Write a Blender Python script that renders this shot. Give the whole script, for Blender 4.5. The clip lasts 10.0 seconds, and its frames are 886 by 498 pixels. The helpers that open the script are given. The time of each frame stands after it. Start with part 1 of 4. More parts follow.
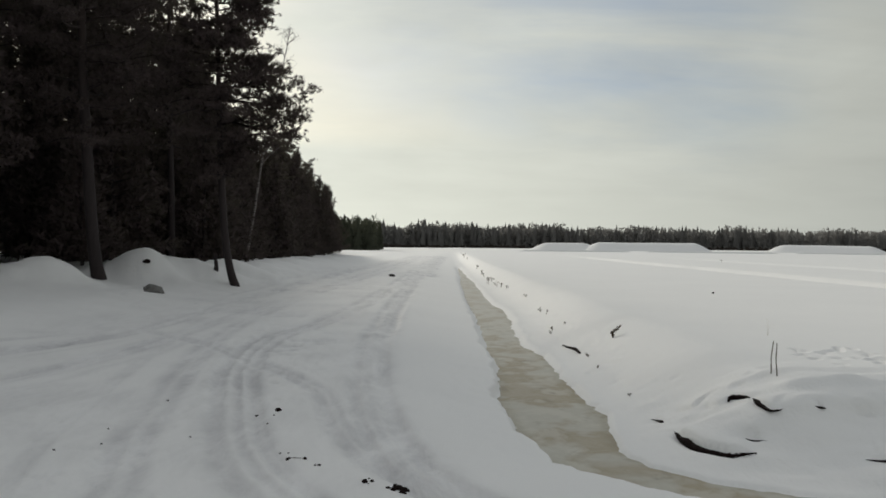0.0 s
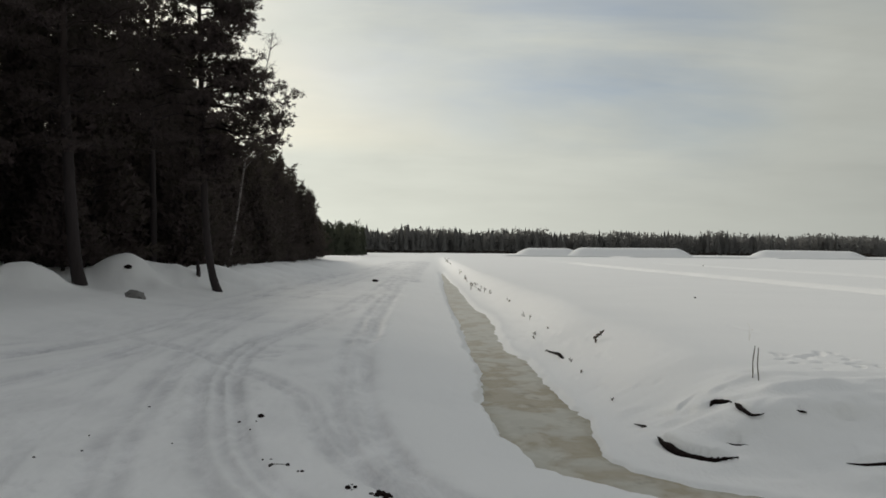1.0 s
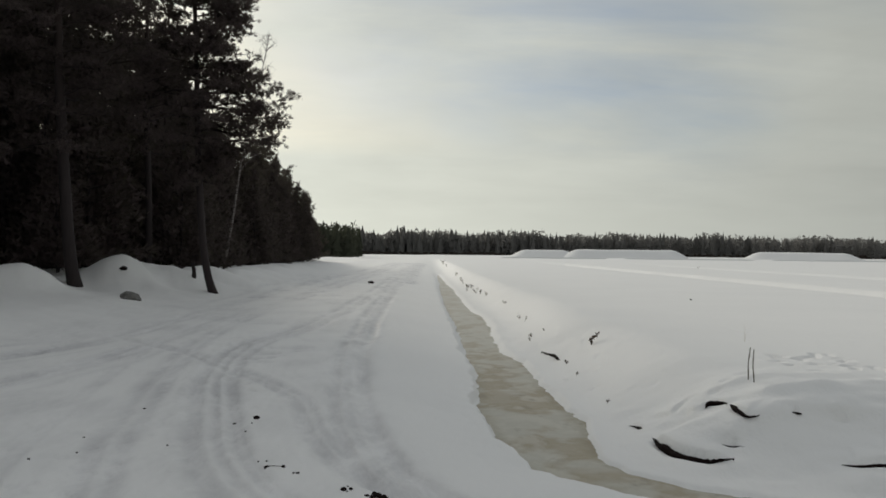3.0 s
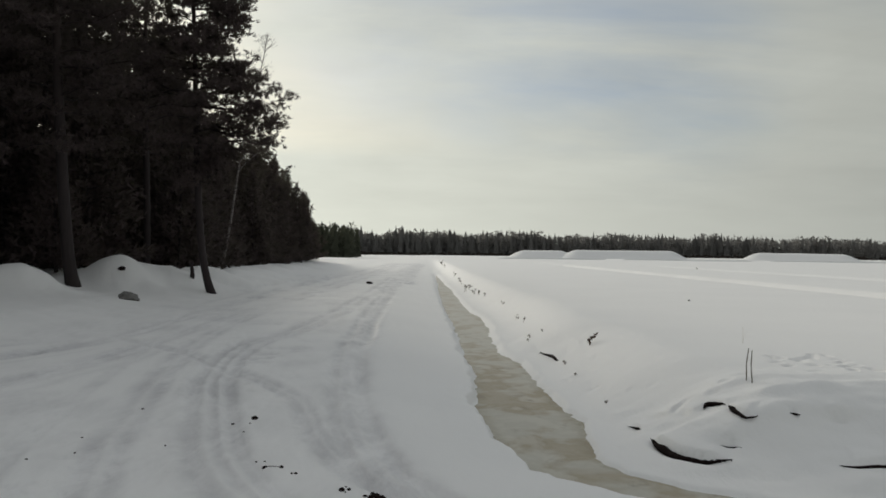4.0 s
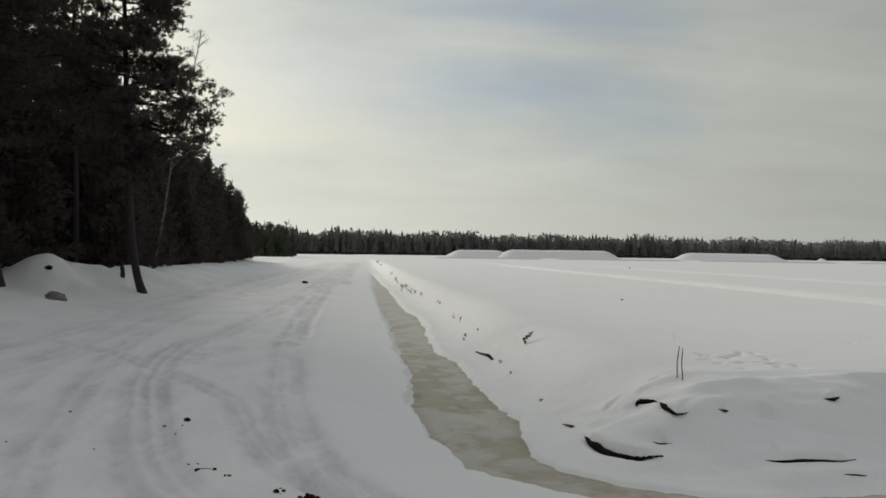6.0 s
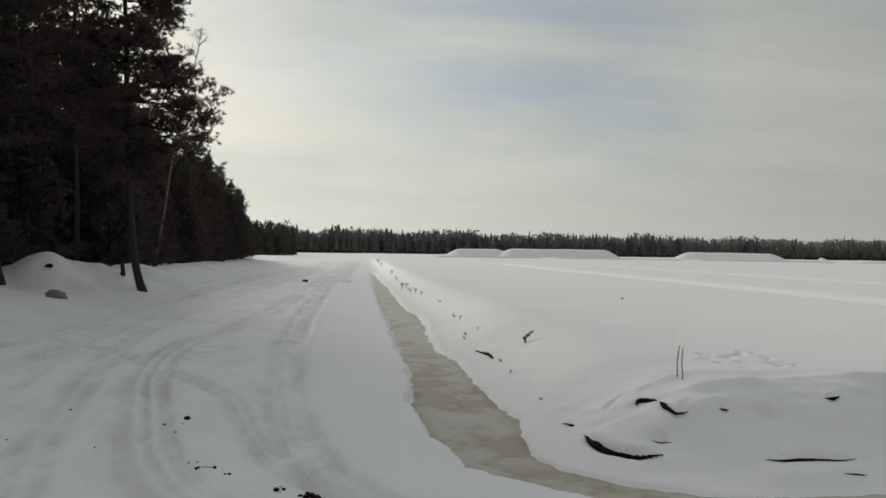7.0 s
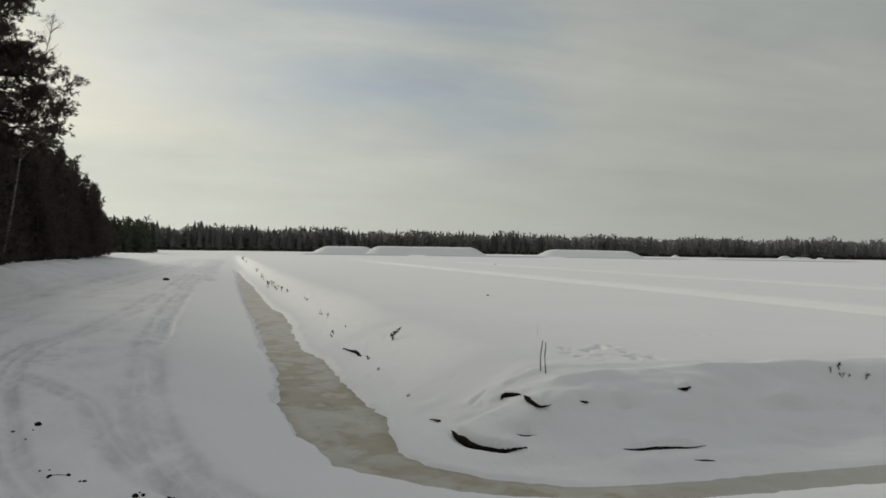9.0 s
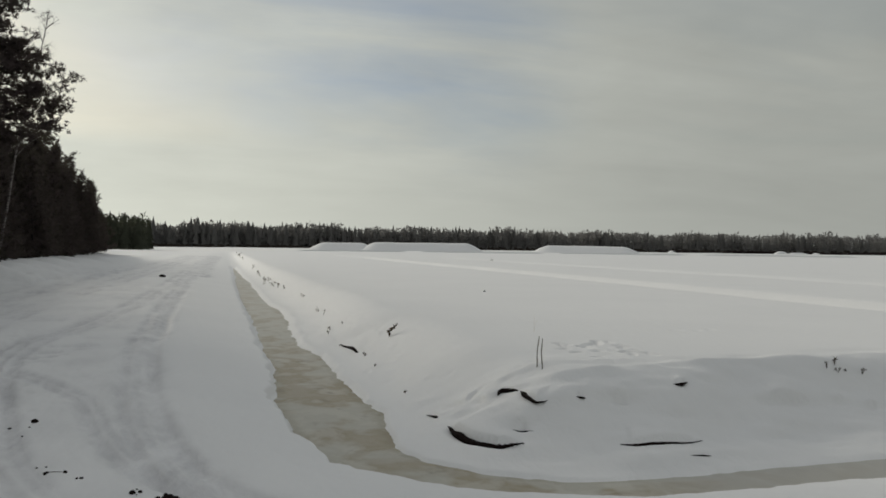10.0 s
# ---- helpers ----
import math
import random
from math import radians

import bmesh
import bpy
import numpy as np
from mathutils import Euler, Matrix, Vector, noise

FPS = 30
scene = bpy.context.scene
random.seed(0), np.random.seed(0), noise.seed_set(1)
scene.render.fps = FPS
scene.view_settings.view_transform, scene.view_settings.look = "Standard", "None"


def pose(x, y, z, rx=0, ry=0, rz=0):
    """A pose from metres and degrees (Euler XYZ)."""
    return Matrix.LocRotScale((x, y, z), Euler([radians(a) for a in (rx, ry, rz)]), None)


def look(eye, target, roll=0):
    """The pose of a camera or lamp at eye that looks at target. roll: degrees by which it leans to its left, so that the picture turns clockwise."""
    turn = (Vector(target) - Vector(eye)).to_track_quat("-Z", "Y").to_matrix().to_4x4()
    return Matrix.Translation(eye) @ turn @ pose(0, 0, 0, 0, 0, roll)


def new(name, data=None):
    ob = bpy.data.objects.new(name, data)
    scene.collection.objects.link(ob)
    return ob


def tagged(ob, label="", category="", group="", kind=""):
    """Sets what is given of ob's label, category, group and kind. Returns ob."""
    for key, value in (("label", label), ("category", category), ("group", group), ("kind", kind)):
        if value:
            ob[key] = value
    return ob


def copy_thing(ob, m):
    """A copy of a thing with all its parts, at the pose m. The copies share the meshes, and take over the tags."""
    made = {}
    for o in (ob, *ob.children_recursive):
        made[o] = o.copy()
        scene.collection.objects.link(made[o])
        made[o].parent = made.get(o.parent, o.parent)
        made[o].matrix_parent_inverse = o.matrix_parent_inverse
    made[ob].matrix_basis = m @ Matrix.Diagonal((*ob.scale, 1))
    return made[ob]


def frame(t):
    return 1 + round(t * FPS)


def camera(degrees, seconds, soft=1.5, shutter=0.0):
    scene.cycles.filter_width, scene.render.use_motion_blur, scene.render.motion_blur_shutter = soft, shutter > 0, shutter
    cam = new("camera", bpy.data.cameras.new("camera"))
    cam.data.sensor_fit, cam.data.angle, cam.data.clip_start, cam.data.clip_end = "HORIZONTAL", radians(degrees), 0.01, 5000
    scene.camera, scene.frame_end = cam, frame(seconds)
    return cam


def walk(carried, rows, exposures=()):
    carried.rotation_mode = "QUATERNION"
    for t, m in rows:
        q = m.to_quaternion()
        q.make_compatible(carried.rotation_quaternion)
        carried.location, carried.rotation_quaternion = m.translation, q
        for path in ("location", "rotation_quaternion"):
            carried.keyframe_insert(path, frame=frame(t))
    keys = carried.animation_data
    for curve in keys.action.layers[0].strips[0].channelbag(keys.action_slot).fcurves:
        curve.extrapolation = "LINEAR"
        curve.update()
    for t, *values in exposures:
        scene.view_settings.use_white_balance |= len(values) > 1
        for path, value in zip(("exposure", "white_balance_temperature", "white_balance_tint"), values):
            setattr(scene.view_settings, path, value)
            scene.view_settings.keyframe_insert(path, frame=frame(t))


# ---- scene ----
# ------------------------------------------------------------ camera
EYE = 1.7
cam = camera(51.2, 10.0, soft=1.7)
# seconds, pitch, roll, yaw: a camera held in one place that turns to the right
ROWS = [
    (0, -0.259, -0.503, 0), (0.5, -0.008, -0.311, -0.623), (1, 0.073, -0.474, -1.034),
    (1.5, 0.148, -0.597, -1.087), (2, 0.288, -0.828, -1.17), (2.5, 0.169, -0.543, -1.237),
    (4, 0.214, -0.586, -1.385), (4.5, 0.113, -0.753, -1.286), (5, 0.213, -0.766, -1.882),
    (5.1, 0.253, -0.751, -3.846), (5.2, 0.104, -0.736, -5.645), (5.3, 0.108, -0.714, -5.651),
    (5.4, 0.238, -0.691, -5.38), (5.5, 0.251, -0.669, -5.332), (7, 0.151, -0.785, -5.307),
    (7.2, 0.191, -0.725, -5.275), (7.3, 0.202, -0.696, -5.378), (7.4, 0.178, -0.67, -6.273),
    (7.5, 0.181, -0.648, -8.616), (7.6, 0.133, -0.637, -11.522), (7.7, 0.05, -0.623, -13.462),
    (7.8, 0.026, -0.606, -13.855), (7.9, 0.063, -0.586, -13.867), (8, 0.056, -0.566, -13.326),
    (8.1, 0.075, -0.581, -13.046), (8.5, 0.112, -0.642, -13.257), (9, 0.101, -0.77, -13.5),
    (9.5, 0.059, -0.617, -13.626), (10, -0.137, -0.657, -13.716),
]
walk(cam, [(t, pose(0, 0, EYE, 90 + p, r, yw)) for t, p, r, yw in ROWS], exposures=[(0.0, -.07), (0.5, -.17), (4.9, -.17), (5.5, -.19), (7.3, -.20), (8.0, -.23), (8.6, -.30), (10.0, -.31)])

# ------------------------------------------------------------ world and sun
SUN_AZ, SUN_EL = radians(-22), radians(16.5)      # azimuth to the right of +y
TO_SUN = Vector((math.sin(SUN_AZ) * math.cos(SUN_EL), math.cos(SUN_AZ) * math.cos(SUN_EL), math.sin(SUN_EL)))


class Nodes:
    """Short hand for node trees."""

    def __init__(self, tree):
        self.tree = tree
        tree.nodes.clear()

    def add(self, kind, props=None, **inputs):
        n = self.tree.nodes.new(kind)
        props = props or {}
        if "operation" in props:
            n.operation = props["operation"]
        if "use_clamp" in props:
            n.use_clamp = props["use_clamp"]
        if "data_type" in props:
            n.data_type = props["data_type"]
        if "blend_type" in props:
            n.blend_type = props["blend_type"]
        if "attribute_name" in props:
            n.attribute_name = props["attribute_name"]
        for k, v in inputs.items():
            key = int(k[1:]) if k[0] == "i" and k[1:].isdigit() else k.replace("_", " ")
            sock = n.inputs[key]
            if isinstance(v, bpy.types.NodeSocket):
                self.tree.links.new(v, sock)
            else:
                sock.default_value = v
        return n

    def math(self, op, a, b=0.0, clamp=False):
        return self.add("ShaderNodeMath", {"operation": op, "use_clamp": clamp}, i0=a, i1=b).outputs[0]

    def noise(self, vec, scale, detail=4.0, rough=0.55, dist=0.0):
        return self.add("ShaderNodeTexNoise", Vector=vec, Scale=scale, Detail=detail, Roughness=rough, Distortion=dist).outputs["Fac"]

    def ramp(self, fac, stops):
        n = self.add("ShaderNodeValToRGB", Fac=fac)
        el = n.color_ramp.elements
        while len(el) < len(stops):
            el.new(0.5)
        for e, (p, c) in zip(el, stops):
            e.position = p
            e.color = (c, c, c, 1) if not isinstance(c, tuple) else (*c, 1)
        return n.outputs["Color"]

    def mix(self, fac, a, b):
        n = self.add("ShaderNodeMix", {"data_type": "RGBA"}, i0=fac)
        for sock, v in ((n.inputs[6], a), (n.inputs[7], b)):
            if isinstance(v, bpy.types.NodeSocket):
                self.tree.links.new(v, sock)
            else:
                sock.default_value = (*v, 1)
        return n.outputs[2]


world = bpy.data.worlds.new("world")
scene.world = world
world.use_nodes = True
N = Nodes(world.node_tree)
sky = N.add("ShaderNodeTexSky")
sky.sky_type, sky.sun_disc, sky.sun_elevation, sky.sun_rotation = "NISHITA", False, SUN_EL, SUN_AZ
blue = N.add("ShaderNodeVectorMath", {"operation": "SCALE"}, i0=sky.outputs[0], Scale=0.085).outputs[0]
co = N.add("ShaderNodeTexCoord").outputs["Generated"]
sep = N.add("ShaderNodeSeparateXYZ", Vector=co).outputs
# the cloud sheet, seen in perspective: streaks that close up towards the horizon
up = N.math("ADD", N.math("MAXIMUM", sep[2], 0.0), 0.20)
flat = N.add("ShaderNodeCombineXYZ", X=N.math("DIVIDE", sep[0], up), Y=N.math("DIVIDE", sep[1], up), Z=0.0).outputs[0]
streak = N.add("ShaderNodeMapping", Vector=flat, Location=(3.1, 1.4, 0), Rotation=(0, 0, radians(38)), Scale=(0.55, 1.25, 1)).outputs[0]
n1 = N.noise(streak, 1.15, 6.0, 0.55, 0.4)
n2 = N.noise(flat, 0.42, 3.0, 0.5)
n3 = N.noise(flat, 2.6, 5.0, 0.55, 0.3)
puff = N.math("ADD", N.math("MULTIPLY", n1, 0.65), N.math("MULTIPLY", n3, 0.35))
cover = N.ramp(N.math("ADD", N.math("MULTIPLY", n1, 0.5), N.math("MULTIPLY", n2, 0.5)), [(0.38, 0.72), (0.54, 0.99)])
dot = N.add("ShaderNodeVectorMath", {"operation": "DOT_PRODUCT"}, i0=co, i1=TO_SUN).outputs["Value"]
broad = N.math("MULTIPLY", N.math("ADD", dot, 1.0), 0.5)
dot = N.math("MAXIMUM", dot, 0.0)
glow = N.math("ADD", N.math("MULTIPLY", N.math("POWER", dot, 6.0), 0.30), N.math("MULTIPLY", N.math("POWER", dot, 45.0), 0.12))
level = N.math("ADD", N.math("ADD", glow, N.math("MULTIPLY", broad, 0.19)), 0.292)
mist = N.math("MULTIPLY", N.ramp(sep[2], [(0.0, 1.0), (0.24, 0.0)]), N.math("POWER", dot, 5.0))
level = N.math("ADD", level, N.math("MULTIPLY", mist, 0.27))
level = N.math("ADD", level, N.ramp(sep[2], [(0.40, 0.0), (0.85, 0.06)]))
puff = N.math("ADD", puff, N.math("MULTIPLY", N.math("SUBTRACT", 0.52, puff), N.ramp(sep[2], [(0.03, 0.75), (0.20, 0.15)])))
level = N.math("MULTIPLY", level, N.math("ADD", 0.49, N.math("MULTIPLY", puff, 1.0)))
warm = N.mix(N.math("MULTIPLY", glow, 1.4, True), (0.968, 1.0, 0.922), (0.985, 1.0, 0.88))
warm = N.mix(N.ramp(sep[2], [(0.28, 0.0), (0.60, 1.0)]), warm, (0.95, 0.985, 1.0))
warm = N.mix(N.math("MULTIPLY", mist, 0.9, True), warm, (0.985, 1.0, 0.85))
cloud = N.add("ShaderNodeVectorMath", {"operation": "SCALE"}, i0=warm, Scale=level).outputs[0]


def aim(azimuth, height):
    a, e = radians(azimuth), radians(height)
    return Vector((math.sin(a) * math.cos(e), math.cos(a) * math.cos(e), math.sin(e)))


# a long gap in the sheet, where the blue shows through a thinner veil
gap = None
for azimuth, height in ((-2, 15.0), (5, 13.0), (11, 12.0), (15, 11.0)):
    near_gap = N.add("ShaderNodeVectorMath", {"operation": "DOT_PRODUCT"}, i0=co, i1=aim(azimuth, height)).outputs["Value"]
    near_gap = N.ramp(near_gap, [(0.9905, 0.0), (0.9985, 1.0)])
    gap = near_gap if gap is None else N.math("MAXIMUM", gap, near_gap)
thin = N.math("MULTIPLY", gap, N.ramp(n1, [(0.36, 1.0), (0.60, 0.12)]))
low = N.ramp(sep[2], [(0.10, 1.0), (0.24, 0.0)])
cover = N.math("MAXIMUM", cover, low)
cover = N.math("SUBTRACT", cover, N.math("MULTIPLY", thin, 0.2), True)
tone = N.mix(cover, blue, cloud)
veil = N.mix(N.math("MULTIPLY", thin, 0.95, True), (1.0, 1.0, 1.0), (0.76, 0.83, 0.99))
tone = N.add("ShaderNodeVectorMath", {"operation": "MULTIPLY"}, i0=tone, i1=veil).outputs[0]
bg = N.add("ShaderNodeBackground", Color=tone, Strength=1.0)
N.add("ShaderNodeOutputWorld", Surface=bg.outputs[0])

sun = new("sun", bpy.data.lights.new("sun", "SUN"))
sun.data.energy, sun.data.angle, sun.data.color = 2.25, radians(14), (1.0, 0.94, 0.81)
sun.matrix_world = look(TO_SUN * 100, (0, 0, 0))


# ------------------------------------------------------------ materials
def material(name, build):
    m = bpy.data.materials.new(name)
    m.use_nodes = True
    n = Nodes(m.node_tree)
    out = n.add("ShaderNodeOutputMaterial")
    bsdf = n.add("ShaderNodeBsdfPrincipled")
    n.tree.links.new(bsdf.outputs[0], out.inputs[0])

    def put(**kw):
        for k, v in kw.items():
            sock = bsdf.inputs[k.replace("_", " ")]
            if isinstance(v, bpy.types.NodeSocket):
                n.tree.links.new(v, sock)
            else:
                sock.default_value = (*v, 1) if isinstance(v, tuple) and len(v) == 3 else v
    build(n, put)
    return m


def snow_look(n, put):
    pos = n.add("ShaderNodeNewGeometry").outputs["Position"]
    packed = n.add("ShaderNodeAttribute", {"attribute_name": "packed"}).outputs["Fac"]
    fine = n.noise(pos, 26.0, 5.0, 0.6)
    along = n.add("ShaderNodeMapping", Vector=pos, Scale=(1.0, 0.42, 1.0)).outputs[0]
    mid = n.noise(along, 3.6, 5.0, 0.6)
    broad = n.noise(pos, 0.35, 3.0, 0.5)
    clean = n.mix(broad, (0.83, 0.83, 0.825), (0.885, 0.885, 0.875))
    long = n.add("ShaderNodeMapping", Vector=pos, Scale=(1.0, 0.28, 1.0)).outputs[0]
    mottle = n.noise(long, 1.7, 7.0, 0.7, 0.5)
    grubby = n.mix(n.ramp(mottle, [(0.35, 0.0), (0.62, 1.0)]), (0.50, 0.50, 0.515), (0.80, 0.80, 0.805))
    specks = n.ramp(n.noise(pos, 30.0, 4.0, 0.75), [(0.27, 0.35), (0.36, 1.0)])
    soiled = n.add("ShaderNodeMix", {"data_type": "RGBA", "blend_type": "MULTIPLY"}, i0=0.5, i6=grubby, i7=specks).outputs[2]
    col = n.mix(n.math("MULTIPLY", packed, 0.95), clean, soiled)
    rough = n.math("ADD", 0.36, n.math("MULTIPLY", packed, 0.35))
    b1 = n.add("ShaderNodeBump", Height=mid, Strength=rough, Distance=0.07)
    b2 = n.add("ShaderNodeBump", Height=fine, Strength=0.35, Distance=0.015, Normal=b1.outputs[0])
    put(Base_Color=col, Roughness=n.math("SUBTRACT", 0.72, n.math("MULTIPLY", packed, 0.15)), Normal=b2.outputs[0], Specular_IOR_Level=0.3)


def ice_look(n, put):
    pos = n.add("ShaderNodeNewGeometry").outputs["Position"]
    stretched = n.add("ShaderNodeMapping", Vector=pos, Scale=(1.0, 0.62, 1)).outputs[0]
    blotch = n.noise(stretched, 2.1, 4.0, 0.55, 0.25)
    fine = n.noise(pos, 11.0, 5.0, 0.65, 0.5)
    big = n.noise(n.add("ShaderNodeMapping", Vector=pos, Scale=(1.0, 0.8, 1)).outputs[0], 1.15, 3.0, 0.55, 0.3)
    base = n.mix(fine, (0.33, 0.282, 0.198), (0.435, 0.385, 0.285))
    base = n.mix(n.ramp(big, [(0.45, 0.0), (0.55, 1.0)]), base, n.mix(fine, (0.44, 0.425, 0.36), (0.54, 0.525, 0.46)))
    pale = n.ramp(blotch, [(0.50, 0.0), (0.60, 1.0)])
    dark = n.ramp(n.noise(stretched, 3.0, 4.0, 0.6, 0.3), [(0.32, 1.0), (0.42, 0.0)])
    col = n.mix(n.math("MULTIPLY", pale, 0.6), base, (0.60, 0.585, 0.52))
    col = n.mix(n.math("MULTIPLY", dark, 0.38), col, (0.20, 0.17, 0.12))
    rim = n.add("ShaderNodeAttribute", {"attribute_name": "rim"}).outputs["Fac"]
    edge = n.ramp(n.math("ADD", rim, n.math("MULTIPLY", n.math("SUBTRACT", fine, 0.5), 0.5)), [(0.55, 0.0), (0.85, 1.0)])
    col = n.mix(n.math("MULTIPLY", edge, 0.6), col, (0.27, 0.235, 0.155))
    # hoarfrost and drift where the ditch runs away to the side
    x = n.add("ShaderNodeSeparateXYZ", Vector=pos).outputs[0]
    drift = n.math("MULTIPLY", n.ramp(n.math("MULTIPLY", x, 0.1), [(0.36, 0.0), (0.46, 1.0)]), n.ramp(blotch, [(0.26, 0.0), (0.44, 1.0)]))
    col = n.mix(n.math("MULTIPLY", drift, 0.8), col, (0.47, 0.46, 0.425))
    y = n.add("ShaderNodeSeparateXYZ", Vector=pos).outputs[1]
    frost = n.math("MULTIPLY", n.ramp(n.math("MULTIPLY", y, 0.01), [(0.16, 0.0), (0.36, 1.0)]), n.ramp(blotch, [(0.30, 0.3), (0.60, 1.0)]))
    col = n.mix(n.math("MULTIPLY", frost, 0.55), col, (0.60, 0.59, 0.55))
    bump = n.add("ShaderNodeBump", Height=n.math("ADD", blotch, n.math("MULTIPLY", fine, 0.3)), Strength=0.18, Distance=0.03)
    put(Base_Color=col, Roughness=n.ramp(blotch, [(0.4, 0.45), (0.6, 0.75)]), Normal=bump.outputs[0], Specular_IOR_Level=0.22)


def bark_look(low, high, scale):
    def build(n, put):
        pos = n.add("ShaderNodeTexCoord").outputs["Object"]
        tall = n.add("ShaderNodeMapping", Vector=pos, Scale=(1, 1, 0.22)).outputs[0]
        a = n.noise(tall, scale, 6.0, 0.65)
        height = n.add("ShaderNodeSeparateXYZ", Vector=pos).outputs[2]
        upper = n.ramp(n.math("MULTIPLY", height, 0.06), [(0.3, 0.0), (0.6, 1.0)])
        col = n.mix(a, low, high)
        col = n.mix(n.math("MULTIPLY", upper, 0.35), col, (0.055, 0.034, 0.024))
        bump = n.add("ShaderNodeBump", Height=a, Strength=0.8, Distance=0.03)
        put(Base_Color=col, Roughness=0.9, Normal=bump.outputs[0])
    return build


def birch_look(n, put):
    pos = n.add("ShaderNodeTexCoord").outputs["Object"]
    wide = n.add("ShaderNodeMapping", Vector=pos, Scale=(2, 2, 9)).outputs[0]
    marks = n.ramp(n.noise(wide, 1.3, 4.0, 0.6), [(0.44, 1.0), (0.52, 0.0)])
    col = n.mix(marks, (0.22, 0.195, 0.185), (0.05, 0.042, 0.04))
    put(Base_Color=col, Roughness=0.75)


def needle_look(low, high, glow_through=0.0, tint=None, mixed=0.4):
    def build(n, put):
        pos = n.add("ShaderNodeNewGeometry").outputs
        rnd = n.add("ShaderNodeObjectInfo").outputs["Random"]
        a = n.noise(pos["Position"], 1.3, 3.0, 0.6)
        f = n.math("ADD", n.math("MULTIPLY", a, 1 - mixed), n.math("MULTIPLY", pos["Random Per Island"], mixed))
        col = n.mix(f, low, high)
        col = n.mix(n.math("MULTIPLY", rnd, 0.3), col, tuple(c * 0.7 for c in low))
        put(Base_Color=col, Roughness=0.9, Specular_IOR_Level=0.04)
        if glow_through:
            # thin sprays let some of the light from behind through
            leaf = n.add("ShaderNodeBsdfTranslucent", Color=(*tint, 1) if tint else col)
            solid = next(k for k in n.tree.nodes if k.type == "BSDF_PRINCIPLED")
            out = next(k for k in n.tree.nodes if k.type == "OUTPUT_MATERIAL")
            both = n.add("ShaderNodeMixShader", i0=glow_through, i1=solid.outputs[0], i2=leaf.outputs[0])
            n.tree.links.new(both.outputs[0], out.inputs[0])
    return build


def plain_look(low, high, scale, rough=0.9, bump=0.5):
    def build(n, put):
        pos = n.add("ShaderNodeTexCoord").outputs["Object"]
        a = n.noise(pos, scale, 5.0, 0.65)
        b = n.add("ShaderNodeBump", Height=a, Strength=bump, Distance=0.02)
        put(Base_Color=n.mix(a, low, high), Roughness=rough, Normal=b.outputs[0], Specular_IOR_Level=0.08)
    return build


SNOW = material("snow", snow_look)
ICE = material("stained_ice", ice_look)
BARK = material("pine_bark", bark_look((0.014, 0.010, 0.011), (0.041, 0.031, 0.031), 7.0))
BIRCH = material("birch_bark", birch_look)
NEEDLES = material("pine_needles", needle_look((0.080, 0.060, 0.064), (0.127, 0.100, 0.100), .28, (0.088, 0.090, 0.056)))
# the far wood's base colour is lifted to grey to paint in distance haze
HAZED_FARWOOD = material("hazed_far_foliage", needle_look((0.225, 0.220, 0.212), (0.27, 0.264, 0.252), .5, None, .15))
MIDWOOD = material("young_foliage", needle_look((0.065, 0.072, 0.052), (0.115, 0.12, 0.09), .4))
TWIG = material("dead_stem", plain_look((0.045, 0.03, 0.02), (0.12, 0.085, 0.055), 30.0))
PEAT_AND_SHADE = material("bare_peat", plain_look((0.006, 0.004, 0.004), (0.020, 0.012, 0.011), 18.0, 0.95, 1.0))
SHRUB = material("bare_shrub", plain_look((0.03, 0.026, 0.023), (0.065, 0.055, 0.047), 2.0))
REED = material("grey_stem", plain_look((0.10, 0.085, 0.065), (0.22, 0.19, 0.15), 25.0))
STRAW = material("dry_straw", plain_look((0.58, 0.54, 0.45), (0.72, 0.68, 0.60), 30.0))
STONE = material("grey_stone", plain_look((0.05, 0.048, 0.045), (0.30, 0.295, 0.285), 7.0))


# ------------------------------------------------------------ noise and shape helpers
_rs = np.random.RandomState(11)
LATTICE = _rs.rand(256, 256)


def value_noise(x, y):
    xi, yi = np.floor(x).astype(int), np.floor(y).astype(int)
    fx, fy = x - xi, y - yi
    fx, fy = fx * fx * (3 - 2 * fx), fy * fy * (3 - 2 * fy)
    a, b = LATTICE[xi % 256, yi % 256], LATTICE[(xi + 1) % 256, yi % 256]
    c, d = LATTICE[xi % 256, (yi + 1) % 256], LATTICE[(xi + 1) % 256, (yi + 1) % 256]
    return (a * (1 - fx) + b * fx) * (1 - fy) + (c * (1 - fx) + d * fx) * fy - 0.5


def fbm(x, y, size, octaves=3):
    total, amp = 0.0, 1.0
    for k in range(octaves):
        total = total + amp * value_noise(x / size + 17.3 * k, y / size + 9.1 * k)
        size, amp = size / 2.03, amp * 0.5
    return total


def smooth(a, b, v):
    t = np.clip((v - a) / (b - a), 0, 1)
    return t * t * (3 - 2 * t)


def spline(points, step):
    """Points of a Catmull-Rom curve, all columns carried along."""
    p = np.array(points, float)
    p = np.vstack([2 * p[0] - p[1], p, 2 * p[-1] - p[-2]])
    out = []
    for i in range(1, len(p) - 2):
        n = max(2, int(np.linalg.norm(p[i + 1, :2] - p[i, :2]) / step))
        for t in np.arange(n) / n:
            out.append(0.5 * (2 * p[i] + (p[i + 1] - p[i - 1]) * t + (2 * p[i - 1] - 5 * p[i] + 4 * p[i + 1] - p[i + 2]) * t ** 2
                              + (3 * p[i] - p[i - 1] - 3 * p[i + 1] + p[i + 2]) * t ** 3))
    out.append(p[-2])
    return np.array(out)


